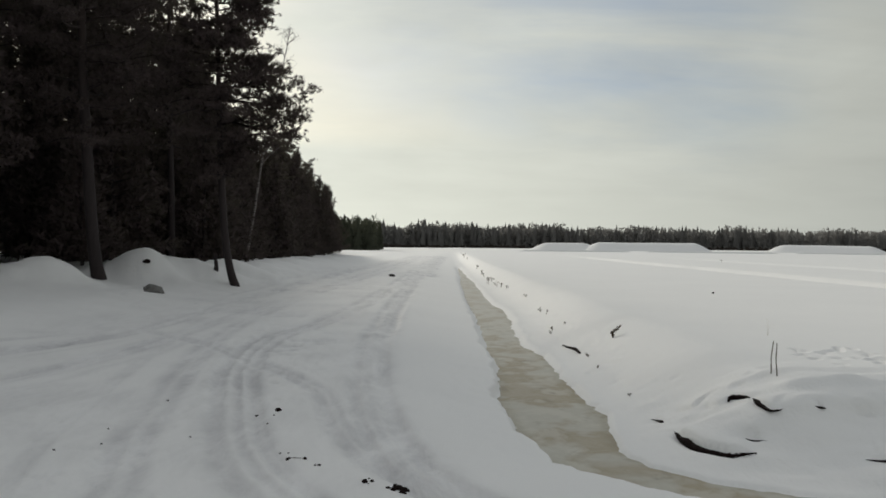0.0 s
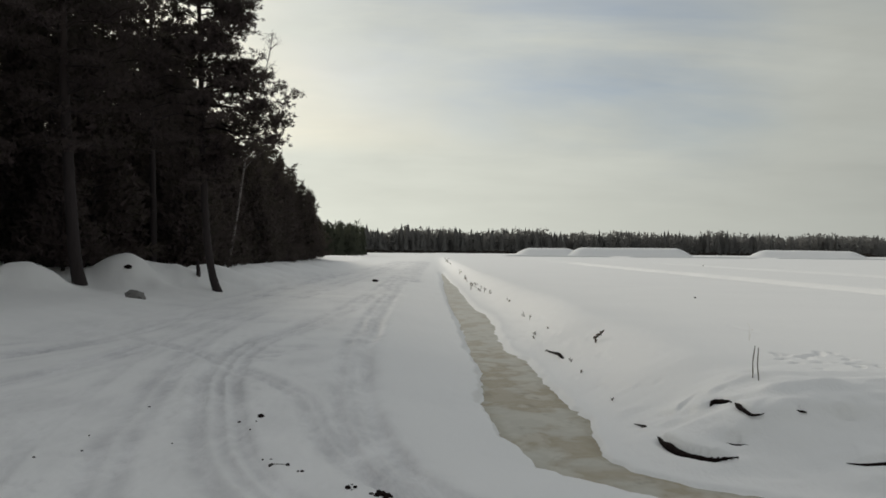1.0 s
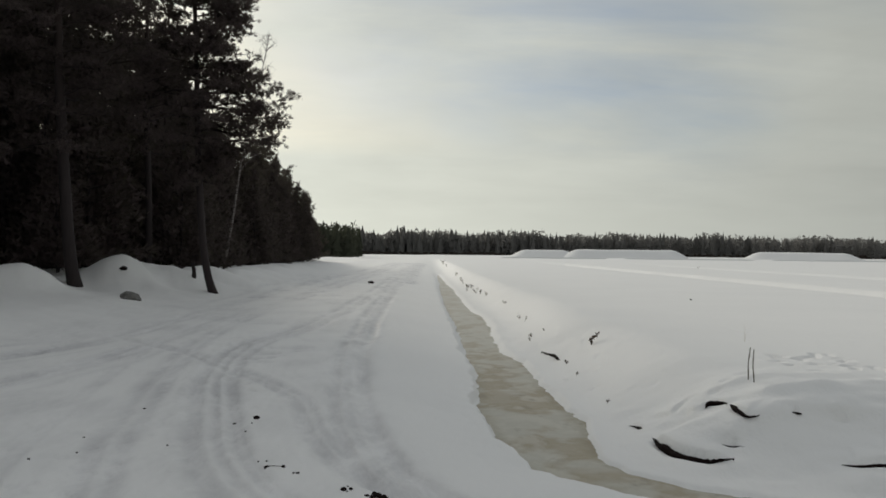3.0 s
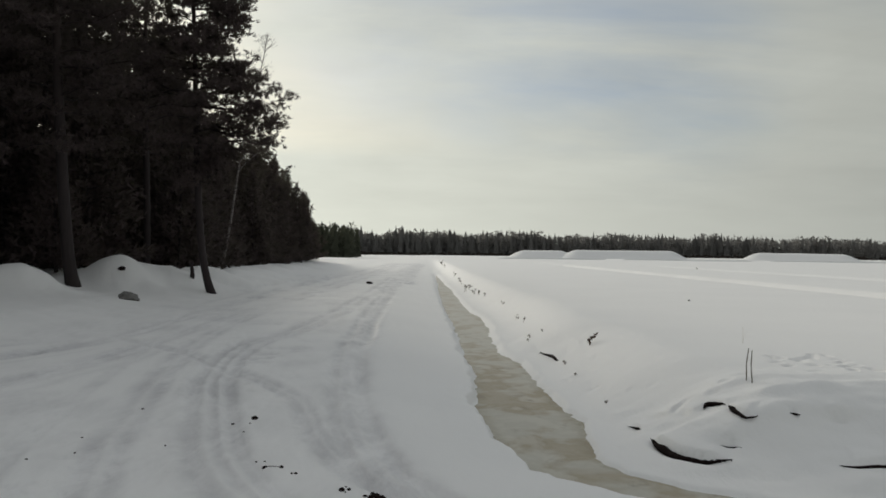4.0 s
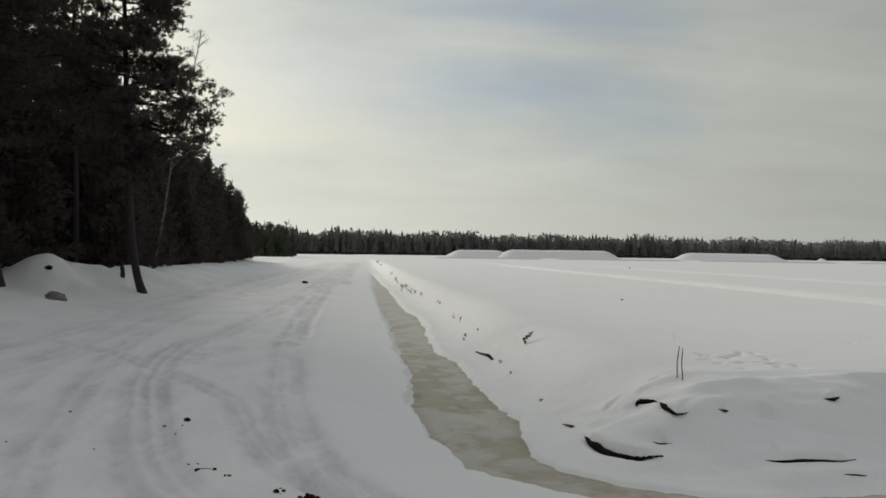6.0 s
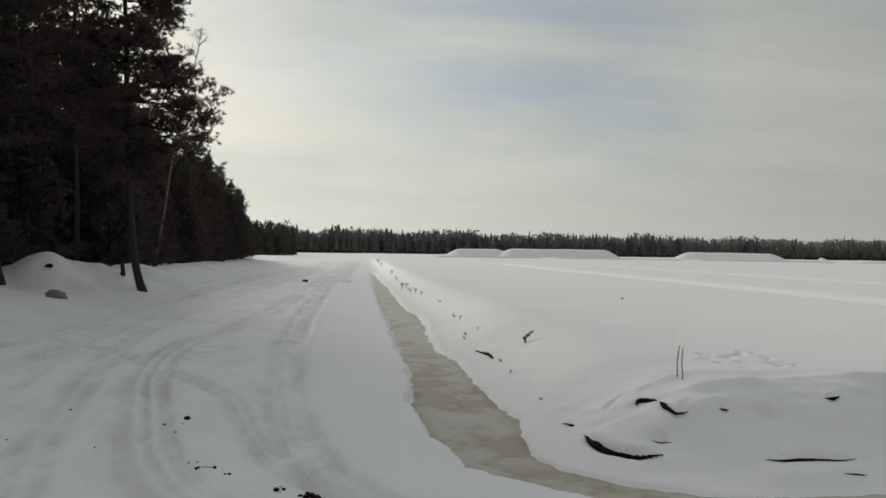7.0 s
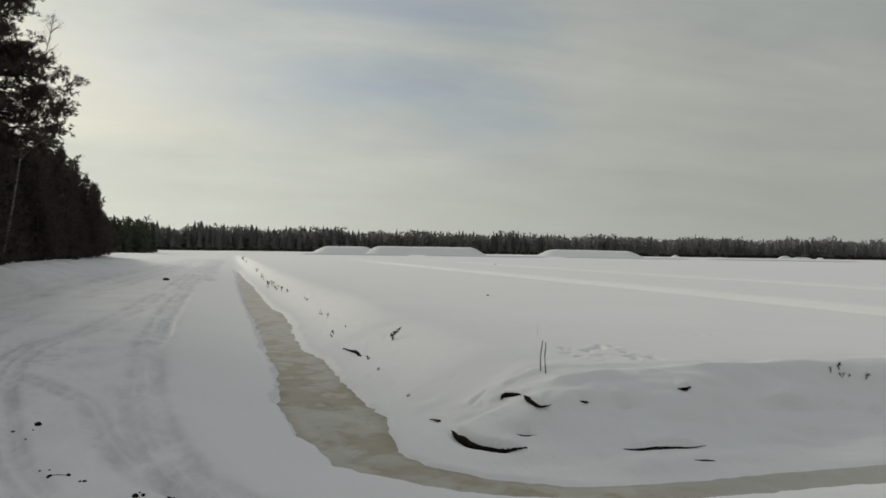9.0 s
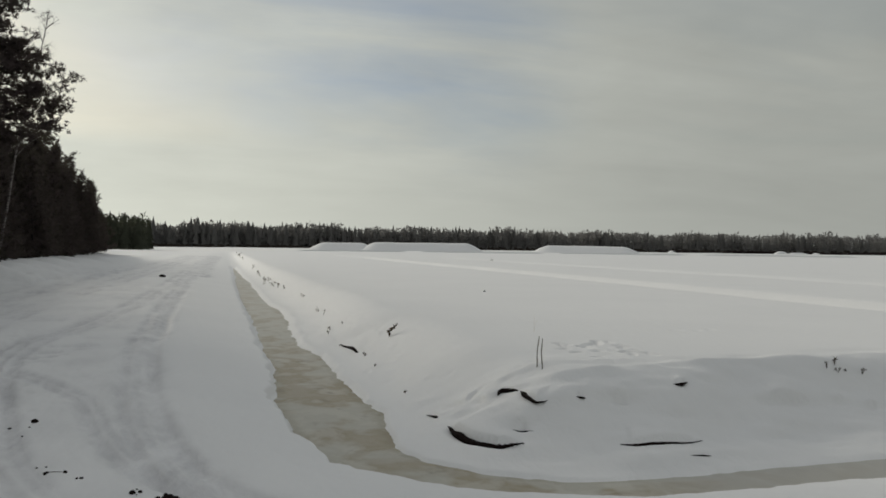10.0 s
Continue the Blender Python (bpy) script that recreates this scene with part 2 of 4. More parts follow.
def nearest(x, y, curve):
    """Distance from many points to a curve, the index of its nearest sample, and the side."""
    dist, idx = np.full(len(x), 1e9), np.zeros(len(x), int)
    for lo in range(0, len(x), 20000):
        sl = slice(lo, lo + 20000)
        d2 = (x[sl, None] - curve[None, :, 0]) ** 2 + (y[sl, None] - curve[None, :, 1]) ** 2
        idx[sl] = d2.argmin(1)
        dist[sl] = np.sqrt(d2[np.arange(len(d2)), idx[sl]])
    tan = np.gradient(curve[:, :2], axis=0)[idx]
    side = tan[:, 0] * (y - curve[idx, 1]) - tan[:, 1] * (x - curve[idx, 0])
    inner = (idx > 0) & (idx < len(curve) - 1)
    dist = np.where(inner, np.abs(side) / np.linalg.norm(tan, axis=1), dist)
    return dist, idx, side


# ------------------------------------------------------------ the lie of the land
ICE_Z = -0.45
FIELD_Z = 0.27
# the ditch: x, y, half width; along the road, then round the corner of the field
DITCH = spline([(1.9, 260, .3), (1.6, 120, .3), (1.40, 72, .24), (1.38, 52, .42), (1.34, 40, .45), (1.36, 34, .46), (1.47, 31, .57), (1.47, 28, .56), (1.41, 24, .49), (1.34, 21, .43),
                (1.32, 19.8, .43), (1.40, 18.7, .50), (1.48, 17, .54), (1.42, 14.2, .55), (1.38, 12.9, .59), (1.42, 12, .63), (1.44, 11.3, .60), (1.41, 10.3, .47),
                (1.46, 9.6, .44), (1.64, 8.95, .42), (2.02, 8.42, .39), (2.50, 7.98, .36), (3.3, 7.60, .36), (4.2, 7.60, .40),
                (5.1, 7.70, .42), (6.0, 7.80, .45), (7.5, 7.9, .5), (12, 8.2, .5), (30, 9, .5), (80, 11, .5)], 0.22)
_lr = random.Random(3)


def lanes(points, main, extra, spread, band=0.0):
    """Wheel tracks that follow one curve: the curve, then offset, half width, depth and packing of each; band is the half width of the driven strip."""
    own = [(o, w, d, 1.0) for o, w, d in main]
    own += [(_lr.gauss(0, spread), _lr.uniform(.03, .06), _lr.uniform(.006, .014), _lr.uniform(.3, .7)) for _ in range(extra)]
    return spline(points, .3), own, band


RUTS = [
    lanes([(1.5, 4.8), (.95, 5.4), (.32, 6.2), (-.02, 6.8), (-.26, 7.55), (-.5, 8.6), (-.74, 10.1), (-.98, 12.4), (-1.16, 15.4), (-1.26, 20), (-1.32, 28), (-1.36, 38), (-1.3, 52), (-.9, 88), (.2, 150)],
          [(.17, .09, .040), (-.19, .075, .034), (-.02, .05, .016)], 1, .12, .30),
    lanes([(.3, 5.9), (-.1, 6.5), (-.34, 7.0), (-.67, 7.77), (-1.06, 9.02), (-1.37, 10.36), (-1.65, 11.2), (-2.09, 12.15), (-2.9, 13.6), (-4.2, 15.8), (-6.2, 18.5)],
          [(0, .07, .026), (.16, .05, .014)], 1, .2, .14),
    lanes([(-.6, 5.5), (-.9, 6.0), (-1.3, 6.75), (-1.67, 7.73), (-2.0, 9.0), (-2.4, 10.7), (-2.75, 12.4), (-3.1, 15), (-3.1, 17), (-2.8, 19), (-2.45, 22), (-2.15, 28.5), (-1.9, 45), (-1.6, 80), (-.6, 150)],
          [(-.22, .08, .036), (.20, .075, .032), (.02, .05, .014)], 2, .2, .33),
    lanes([(-2.2, 6.0), (-2.6, 7.6), (-3.0, 9.6), (-3.5, 12.4), (-4.1, 17), (-4.4, 23), (-4.3, 34), (-3.6, 60), (-2.6, 121)],
          [(-.08, .06, .010), (.14, .06, .008)], 2, .5),
    lanes([(-10, 8), (-8.2, 11), (-6.7, 14.2), (-6.05, 17), (-5.95, 20), (-6.0, 28), (-5.9, 40), (-5.5, 60), (-5, 90), (-4, 143)],
          [(-.15, .10, .040), (.15, .09, .034)], 4, .6, .3),
    lanes([(-8.5, 6), (-5.9, 9.6), (-5.0, 13.6), (-4.9, 17), (-4.9, 22), (-4.7, 29), (-4.5, 47), (-4.0, 72), (-3.2, 143)],
          [(-.1, .09, .022), (.12, .08, .018)], 2, .5),
    lanes([(-.66, 52), (-.66, 62), (-.42, 88), (.3, 140)], [(-.12, .12, .05), (.16, .11, .04)], 1, .2, .2),
]
# piles of ploughed snow at the edge of the wood: x, y, height, radius
HEAPS = [(-12.0, 28.6, .66, .95), (-13.4, 28.1, .22, 1.3), (-16.2, 27.5, .6, 1.9), (-10.7, 33.6, .98, .95), (-11.7, 34.6, .45, 1.1), (-9.55, 35.9, .55, 1.1), (-11.6, 36.5, .6, 1.5),
         (-8.4, 39.0, .48, 1.35), (-9.6, 40, .6, 1.5), (-8.9, 44, .58, 2.0), (-9.6, 50, .55, 2.6), (-10.4, 58, .5, 3), (-11.2, 68, .45, 3.5), (-12, 80, .4, 4), (-13, 96, .3, 5), (-21, 26, .8, 2.5)]
# snow pillows and hollows on the bank of the side ditch: x, y, height, rx, ry
PILLOWS = [(3.05, 9.85, .07, .40, .45), (3.4, 9.6, .05, .5, .35), (4.5, 9.4, .05, .8, .40), (5.6, 9.9, .04, .7, .4), (3.9, 11.1, .05, .6, .3), (3.35, 10.95, .05, .35, .2),
           (6.6, 9.7, .04, .6, .4), (3.16, 9.36, -.06, .17, .07), (3.96, 9.66, -.05, .12, .06), (4.41, 9.60, -.045, .24, .06), (2.95, 10.3, -.04, .25, .15), (2.8, 10.6, .03, .12, .1),
           (7.3, 10.5, .04, .5, .4), (8.2, 9.8, .04, .8, .4), (5.72, 10.13, -.03, .16, .06), (6.52, 9.80, -.06, .40, .07), (7.44, 9.9, -.04, .16, .06), (7.84, 9.82, -.04, .2, .06), (6.5, 9.98, .05, .35, .12)]
_sr = random.Random(31)
for _ in range(46):
    px = 3.7 + 6.5 * _sr.random()
    PILLOWS.append((px, 9.0 + .02 * px + _sr.random() * (1.5 + .1 * (px - 4)), _sr.choice((-.6, -.4, .7, 1.0)) * _sr.uniform(.025, .05), _sr.uniform(.12, .42), _sr.uniform(.07, .17)))
# breaks in the snow of the bank, where it has slumped and left a low dark step: x, y along each, and the drop
BREAKS = [(spline([(3.23, 10.44), (3.30, 10.54), (3.36, 10.49), (3.40, 10.37), (3.41, 10.23)], .02), 0.035),
          (spline([(3.42, 10.15), (3.38, 9.86), (3.39, 9.70), (3.41, 9.60), (3.46, 9.57), (3.54, 9.59)], .02), 0.035),
          (spline([(2.55, 10.08), (2.57, 9.86), (2.60, 9.62), (2.64, 9.42), (2.72, 9.25), (2.83, 9.12), (2.96, 9.05), (3.07, 8.99)], .02), 0.09),
          (spline([(2.53, 11.15), (2.59, 11.03), (2.58, 10.73)], .02), 0.03),
          (spline([(4.04, 8.79), (4.17, 8.71), (4.38, 8.75), (4.60, 8.81), (4.82, 8.85), (5.03, 8.88)], .02), 0.05),
          (spline([(4.65, 8.43), (4.78, 8.43), (4.90, 8.46)], .02), 0.015),
          (spline([(5.24, 9.93), (5.33, 9.92), (5.47, 10.02)], .02), 0.035)]
# soft creases where the snow has only sagged
BREAKS += [(spline(c, .02), 1.3 * drop) for c, drop in [
    ([(3.07, 9.44), (3.18, 9.38), (3.26, 9.25)], 0.05),
    ([(6.34, 9.85), (6.46, 9.89), (6.59, 9.92), (6.75, 9.93), (7.05, 9.91), (7.24, 9.90)], 0.055),
    ([(4.26, 9.63), (4.40, 9.63), (4.57, 9.63)], 0.04),
    ([(2.61, 11.10), (2.84, 11.23), (2.96, 10.92), (3.10, 11.07), (3.30, 11.17), (3.43, 10.84)], 0.03),
    ([(3.01, 10.73), (3.09, 10.68), (3.11, 10.42)], 0.035),
    ([(3.88, 9.62), (3.94, 9.60), (4.02, 9.65)], 0.05),
    ([(7.83, 9.93), (7.92, 9.89), (8.07, 9.92)], 0.04),
    ([(5.67, 10.16), (5.74, 10.15), (5.84, 10.18)], 0.03),
    ([(7.43, 9.99), (7.52, 9.98), (7.66, 10.03)], 0.03),
    ([(4.59, 9.32), (4.94, 9.33), (5.39, 9.39)], 0.02),
    ([(5.62, 8.97), (5.98, 8.99), (6.49, 9.10)], 0.02)]]
_pr = random.Random(5)
PRINTS = [(4.75 + 1.1 * _pr.random() ** .8, 11.5 + 1.9 * _pr.random(), _pr.uniform(.05, .10), _pr.uniform(.06, .13), _pr.uniform(.03, .06)) for _ in range(26)]
PRINTS += [(5.98 + _pr.uniform(-.1, .1), 16.8 + .5 * k, .10, .16, .03) for k in range(3)] + [(3.25 + .25 * k, 10.75 + .2 * k + _pr.uniform(-.1, .1), .09, .08, .03) for k in range(4)]
PRINTS += [(2.35 + .9 * _pr.random(), 12.5 + 14 * _pr.random() ** 1.3, _pr.uniform(.04, .09), _pr.uniform(.06, .14), _pr.uniform(.015, .035)) for _ in range(34)]
PRINTS += [(7.9 + .35 * k, 14.9 + _pr.uniform(-.1, .1), .10, .10, .03) for k in range(3)]


_near = DITCH[(DITCH[:, 1] < 19.5) & (DITCH[:, 0] < 12)]
_k = np.arange(0, len(_near) - 1, .2)
BEND = np.column_stack([np.interp(_k, np.arange(len(_near)), _near[:, c]) for c in range(3)])
BEND_TAN = np.gradient(BEND[:, :2], axis=0)


def bend_gap(x, y):
    """Signed distance from the ditch's edge near its bend, growing into the field."""
    out = np.empty(len(x))
    for lo in range(0, len(x), 20000):
        sl = slice(lo, lo + 20000)
        d2 = (x[sl, None] - BEND[None, :, 0]) ** 2 + (y[sl, None] - BEND[None, :, 1]) ** 2
        k = d2.argmin(1)
        sign = BEND_TAN[k, 0] * (y[sl] - BEND[k, 1]) - BEND_TAN[k, 1] * (x[sl] - BEND[k, 0])
        out[sl] = np.sqrt(d2[np.arange(len(k)), k]) * np.sign(sign) - BEND[k, 2]
    return out


def land(x, y):
    """Height of the snow and how far it is packed by wheels, at many points."""
    x, y = np.asarray(x, float), np.asarray(y, float)
    r = np.hypot(x, y)
    z = 0.04 * fbm(x, y, 9.0) + 0.4 * smooth(150, 900, r) * fbm(x, y, 160.0)
    packed = np.zeros_like(x)
    near = np.flatnonzero((r < 270) & (np.abs(x) < 110))
    xn, yn = x[near], y[near]
    dist, idx, side = nearest(xn, yn, DITCH)
    field = side > 0
    d = dist - DITCH[idx, 2]
    # snow rounds the corner of the bank: distances to both arms flow into each other
    q = np.flatnonzero(field & (xn > .5) & (xn < 9) & (yn > 7) & (yn < 17))
    total, weight, centre = np.zeros(len(q)), 0.0, None
    for ring, many in ((0.0, 1), (.3, 7), (.58, 9)):
        for m in range(many):
            a = 6.2832 * m / many + ring
            w = math.exp(-(ring / .42) ** 2)
            gap = bend_gap(xn[q] + ring * math.cos(a), yn[q] + ring * math.sin(a))
            centre = gap if centre is None else centre
            total += w * gap
            weight += w
    rounded = centre + (total / weight - centre) * smooth(.25, .9, centre)
    d[q] += (rounded - d[q]) * smooth(8.5, 6.5, xn[q]) * smooth(16, 13, yn[q])
    d = d + smooth(1.3, .35, d) * (0.13 * fbm(xn, yn, 0.6, 3) + .045 * fbm(xn, yn, .2, 2)) + 0.05 * fbm(xn, yn, 2.0, 1)
    cross = smooth(1.7, 4.1, xn) * smooth(13.4, 10.0, yn)          # the bank that faces the camera
    # road side
    corner = smooth(10.5, 8.4, yn)
    lip = 0.12 - 0.04 * corner
    rise = np.clip(d / (2.8 + .7 * corner), 0, 1)
    road = -0.58 + 0.13 * smooth(-.3, 0, d) + lip * smooth(0, .08, d) + (.45 - lip) * (1 - (1 - rise) ** 1.6)
    # field side
    wide = 2.1 + cross * (0.15 + 0.16 * np.clip(xn - 3.5, 0, 8))
    start = 0.12 + 0.14 * cross
    brim = .06 - .04 * cross
    bank = -0.58 + 0.13 * smooth(-.3, 0, d) + brim * smooth(0, .09, d) + .04 * cross * smooth(.05, .5, d) + (FIELD_Z + .45 - brim - .04 * cross) * smooth(0, 1, np.clip((d - start) / (wide - start), 0, 1) ** (1 + .2 * cross))
    zz = np.where(field, bank, road)
    lumps = smooth(.1, .5, d) * smooth(3.2 + 1.2 * cross, 1.5 + 1.0 * cross, d) * field
    zz = zz + lumps * ((0.035 + .03 * cross) * fbm(xn, yn, 1.1, 3) + .10 * cross * fbm(xn / 2.4, yn, .55, 3) + (.007 + .009 * cross) * fbm(xn + 7, yn, .32, 2) + .015 * (1 - cross) * np.clip(fbm(xn, yn, .42, 3), -.1, 1) * smooth(60, 30, yn))
    for px, py, h, rx, ry in PILLOWS:
        zz = zz + h * np.exp(-((xn - px) / rx) ** 2 - ((yn - py) / ry) ** 2) * smooth(.0, .3, d)
    zz = zz + .045 * np.exp(-((xn - 3.15) / .45) ** 2 - ((yn - 10.5) / .7) ** 2) * fbm(xn, yn, .35, 3) * field
    for k, (curve, drop) in enumerate(BREAKS):
        q = np.flatnonzero((np.abs(xn - curve[:, 0].mean()) < 2) & (np.abs(yn - curve[:, 1].mean()) < 1.6))
        dd, ii, ss = nearest(xn[q], yn[q], curve)
        end = smooth(0, 1, np.minimum(ii, len(curve) - 1 - ii) / (len(curve) * (.18 if k < 7 else .48)))
        signed = dd * np.sign(ss)
        span = min(.34, .02 * .45 * len(curve))
        zz[q] += drop * np.clip(end, 0, 1) * smooth(-.02, .03, signed) * np.exp(-(dd / span) ** 2)
        zz[q] -= .7 * drop * np.clip(end, 0, 1) * (signed < 0) * np.exp(-(dd / .08) ** 2)
    onroad = ~field & (d > .6)
    # ruts
    q = np.flatnonzero((np.abs(xn) < 12) & (yn > 3) & (yn < 145) & onroad)
    outer = np.full(len(xn), 9.0)
    for k, (curve, own, band) in enumerate(RUTS):
        dd, _, ss = nearest(xn[q], yn[q], curve)
        across = np.where(ss > 0, -dd, dd) + 0.05 * fbm(xn[q], yn[q], 1.4, 2)
        if k == 0:
            outer[q] = across - .30
        patchy = (.8 + .8 * fbm(xn[q], yn[q], 2.6, 2)) * smooth(3.0, 5.5, yn[q])
        if band:
            strip = smooth(1.35 * band, .75 * band, np.abs(across)) * np.clip(patchy, 0, 1.3)
            zz[q] += strip * (-.012 + .050 * np.abs(fbm(xn[q] + 3 * k, yn[q] / 1.5, .30, 2)) - .014)
            packed[near[q]] = np.maximum(packed[near[q]], .5 * strip)
        for o, w, depth, firm in own:
            e = np.abs(across - o) + .02 * fbm(xn[q] + 9 * o, yn[q], .5, 2)
            zz[q] += (.42 + .22 * smooth(40, 12, yn[q])) * depth * patchy * (-np.exp(-(e / w) ** 4) + .4 * np.exp(-((e - 1.8 * w) / (.6 * w)) ** 2))
            packed[near[q]] = np.maximum(packed[near[q]], firm * np.clip(patchy, 0, 1.2) * np.exp(-(e / (2.2 * w)) ** 2))
    verge = np.interp(yn, [55, 80, 166], [-7.6, -5.2, -4.0])
    plain = onroad * smooth(.22, .0, outer) * smooth(verge - 1.0, verge + .6, xn) * smooth(260, 170, yn) * smooth(2.5, 5.5, yn)
    zz = zz + onroad * .014 * smooth(-.03, .05, outer) * smooth(.9, .2, outer) * smooth(60, 30, yn)
    packed[near] = np.maximum(packed[near], (.42 + .5 * smooth(60, 95, yn)) * plain * np.clip(0.5 + 1.5 * fbm(xn, yn, 1.7, 3), .1, 1))
    zz = zz + plain * (0.026 * fbm(xn, yn, 1.3, 3) + .016 * fbm(xn + 40, yn, .34, 3) * smooth(-.2, .4, fbm(xn, yn, 2.2, 2)))
    # ground trodden and churned where the tracks part
    churn = onroad * smooth(-1.2, -2.2, xn) * smooth(-8, -5.5, xn) * smooth(5.5, 7, yn) * smooth(22, 13, yn)
    zz = zz - churn * .030 * smooth(.10, .30, fbm(xn + 21, yn, .42, 3)) * smooth(-.25, .25, fbm(xn, yn + 13, 2.4, 2))
    packed[near] = np.maximum(packed[near], .7 * churn * smooth(.08, .28, fbm(xn + 21, yn, .42, 3)) * smooth(-.25, .25, fbm(xn, yn + 13, 2.4, 2)))
    # the edge of the wood
    inwood = smooth(-6.3, -9.5, xn) * smooth(4, 16, yn)
    zz = np.where(field, zz, zz + .28 * inwood + .55 * smooth(-10.5, -15, xn) + inwood * .16 * fbm(xn, yn, 1.9, 4))
    for px, py, h, rad in HEAPS:
        q = np.hypot(xn - px, yn - py) / rad
        zz = zz + h * np.exp(-(q * (1 + .35 * fbm(xn, yn, 1.4, 4))) ** 2 * .8) * ~field
    zz = zz + .16 * smooth(74, 94, yn) * smooth(.12, -.12, d) * (xn < 5)         # the ditch drifts full far off
    # footprints
    for px, py, rx, ry, deep in PRINTS:
        q = ((xn - px) / rx) ** 2 + ((yn - py) / ry) ** 2
        zz = zz - deep * np.exp(-q * q) + .12 * deep * np.exp(-(np.sqrt(q) - 1.5) ** 2 * 5)
    # old drains drifted over with snow, out in the field
    for line, wall in ((17.6, .42), (29.0, 1.0)):
        off = xn - line - .008 * yn + .12 * fbm(xn, yn, 5.0, 2)
        zz = zz - .30 * field * smooth(-2.2, -.1, off) * smooth(wall, .0, off) * smooth(13, 20, yn)
    fade = smooth(260, 120, r[near])
    z[near] += zz * fade
    far = np.ones_like(x)
    far[near] = 1 - fade
    z = z + far * 0.12 * smooth(-5, 5, x)
    return z, np.clip(packed, 0, 1)


def ground_z(x, y):
    return float(land(np.array([x]), np.array([y]))[0][0])


def mesh_object(name, verts, faces, mat, parent=None, soft=True):
    me = bpy.data.meshes.new(name)
    verts, faces = np.asarray(verts, np.float32), np.asarray(faces, np.int32)
    k = faces.shape[1]
    me.vertices.add(len(verts))
    me.vertices.foreach_set("co", verts.ravel())
    me.loops.add(faces.size)
    me.loops.foreach_set("vertex_index", faces.ravel())
    me.polygons.add(len(faces))
    me.polygons.foreach_set("loop_start", np.arange(0, faces.size, k, dtype=np.int32))
    me.polygons.foreach_set("use_smooth", np.full(len(faces), soft))
    me.update(calc_edges=True)
    me.materials.append(mat)
    ob = new(name, me)
    if parent:
        ob.parent = parent
    return ob


# ------------------------------------------------------------ ground
angles = np.radians(np.concatenate([np.arange(-31, 46, .15), np.arange(46, 329, 1.25)]))
radii = [0.03, 0.15, 0.35, 0.6]
while radii[-1] < 4200:
    rr = radii[-1]
    radii.append(rr * (1.16 if rr < 1.4 else 1.04 if rr < 4.6 else 1.0055 if rr < 16 else 1.009 if rr < 26 else 1.014 if rr < 120 else 1.05))
radii = np.array(radii)
A, RR = np.meshgrid(angles, radii)
gx, gy = (RR * np.sin(A)).ravel() + .06, (RR * np.cos(A)).ravel() - .08
gz, gp = land(gx, gy)
na, nr = len(angles), len(radii)
i, j = np.meshgrid(np.arange(nr - 1), np.arange(na), indexing="ij")
jn = (j + 1) % na
quads = np.stack([i * na + j, (i + 1) * na + j, (i + 1) * na + jn, i * na + jn], -1).reshape(-1, 4)
verts = np.column_stack([gx, gy, gz])
ground = mesh_object("ground", verts, quads[:, ::-1], SNOW)
att = ground.data.attributes.new("packed", "FLOAT", "POINT")
att.data.foreach_set("value", gp.astype(np.float32))
tagged(ground, "snow-covered ground with wheel ruts, ditch banks and an open field", "snow ground", kind="structure")

# the frozen ditch: a sheet that runs under the snow of both banks
strip = DITCH[DITCH[:, 1] < 130]
tan = np.gradient(strip[:, :2], axis=0)
tan /= np.linalg.norm(tan, axis=1)[:, None]
nor = np.column_stack([-tan[:, 1], tan[:, 0]])
iv = []
for s in np.linspace(-1, 1, 9):
    p = strip[:, :2] + nor * (s * (strip[:, 2:3] + .16))
    iv.append(np.column_stack([p, ICE_Z - .012 + .02 * fbm(p[:, 0], p[:, 1], .6, 2)]))
ns = len(strip)
ivv = np.vstack(iv)
iq = [(a * ns + b, a * ns + b + 1, (a + 1) * ns + b + 1, (a + 1) * ns + b) for a in range(8) for b in range(ns - 1)]
ice = mesh_object("ditch_ice", ivv, iq, ICE)
rim = ice.data.attributes.new("rim", "FLOAT", "POINT")
rim.data.foreach_set("value", np.repeat(np.abs(np.linspace(-1, 1, 9)), ns).astype(np.float32))
tagged(ice, "brown peat-stained ice in the ditch beside the road", "ice", kind="structure")


# ------------------------------------------------------------ trees
def tube(path, radius, sides=6):
    """Vertices and triangles of a tapering tube along a path."""
    path = np.asarray(path, float)
    t = np.gradient(path, axis=0)
    t /= np.linalg.norm(t, axis=1)[:, None] + 1e-9
    ref = np.where(np.abs(t[:, 2:3]) > .9, [[1.0, 0, 0]], [[0, 0, 1.0]])
    u = np.cross(t, ref)
    u /= np.linalg.norm(u, axis=1)[:, None] + 1e-9
    v = np.cross(t, u)
    a = np.arange(sides) * 2 * np.pi / sides
    ring = path[:, None] + np.asarray(radius)[:, None, None] * (np.cos(a)[None, :, None] * u[:, None] + np.sin(a)[None, :, None] * v[:, None])
    n = len(path)
    f = []
    for k in range(n - 1):
        for s in range(sides):
            q = (s + 1) % sides
            f += [(k * sides + s, k * sides + q, (k + 1) * sides + q), (k * sides + s, (k + 1) * sides + q, (k + 1) * sides + s)]
    return ring.reshape(-1, 3), np.array(f)


def merge(pieces):
    vs, fs, off = [], [], 0
    for v, f in pieces:
        vs.append(v)
        fs.append(f + off)
        off += len(v)
    return np.vstack(vs), np.vstack(fs)


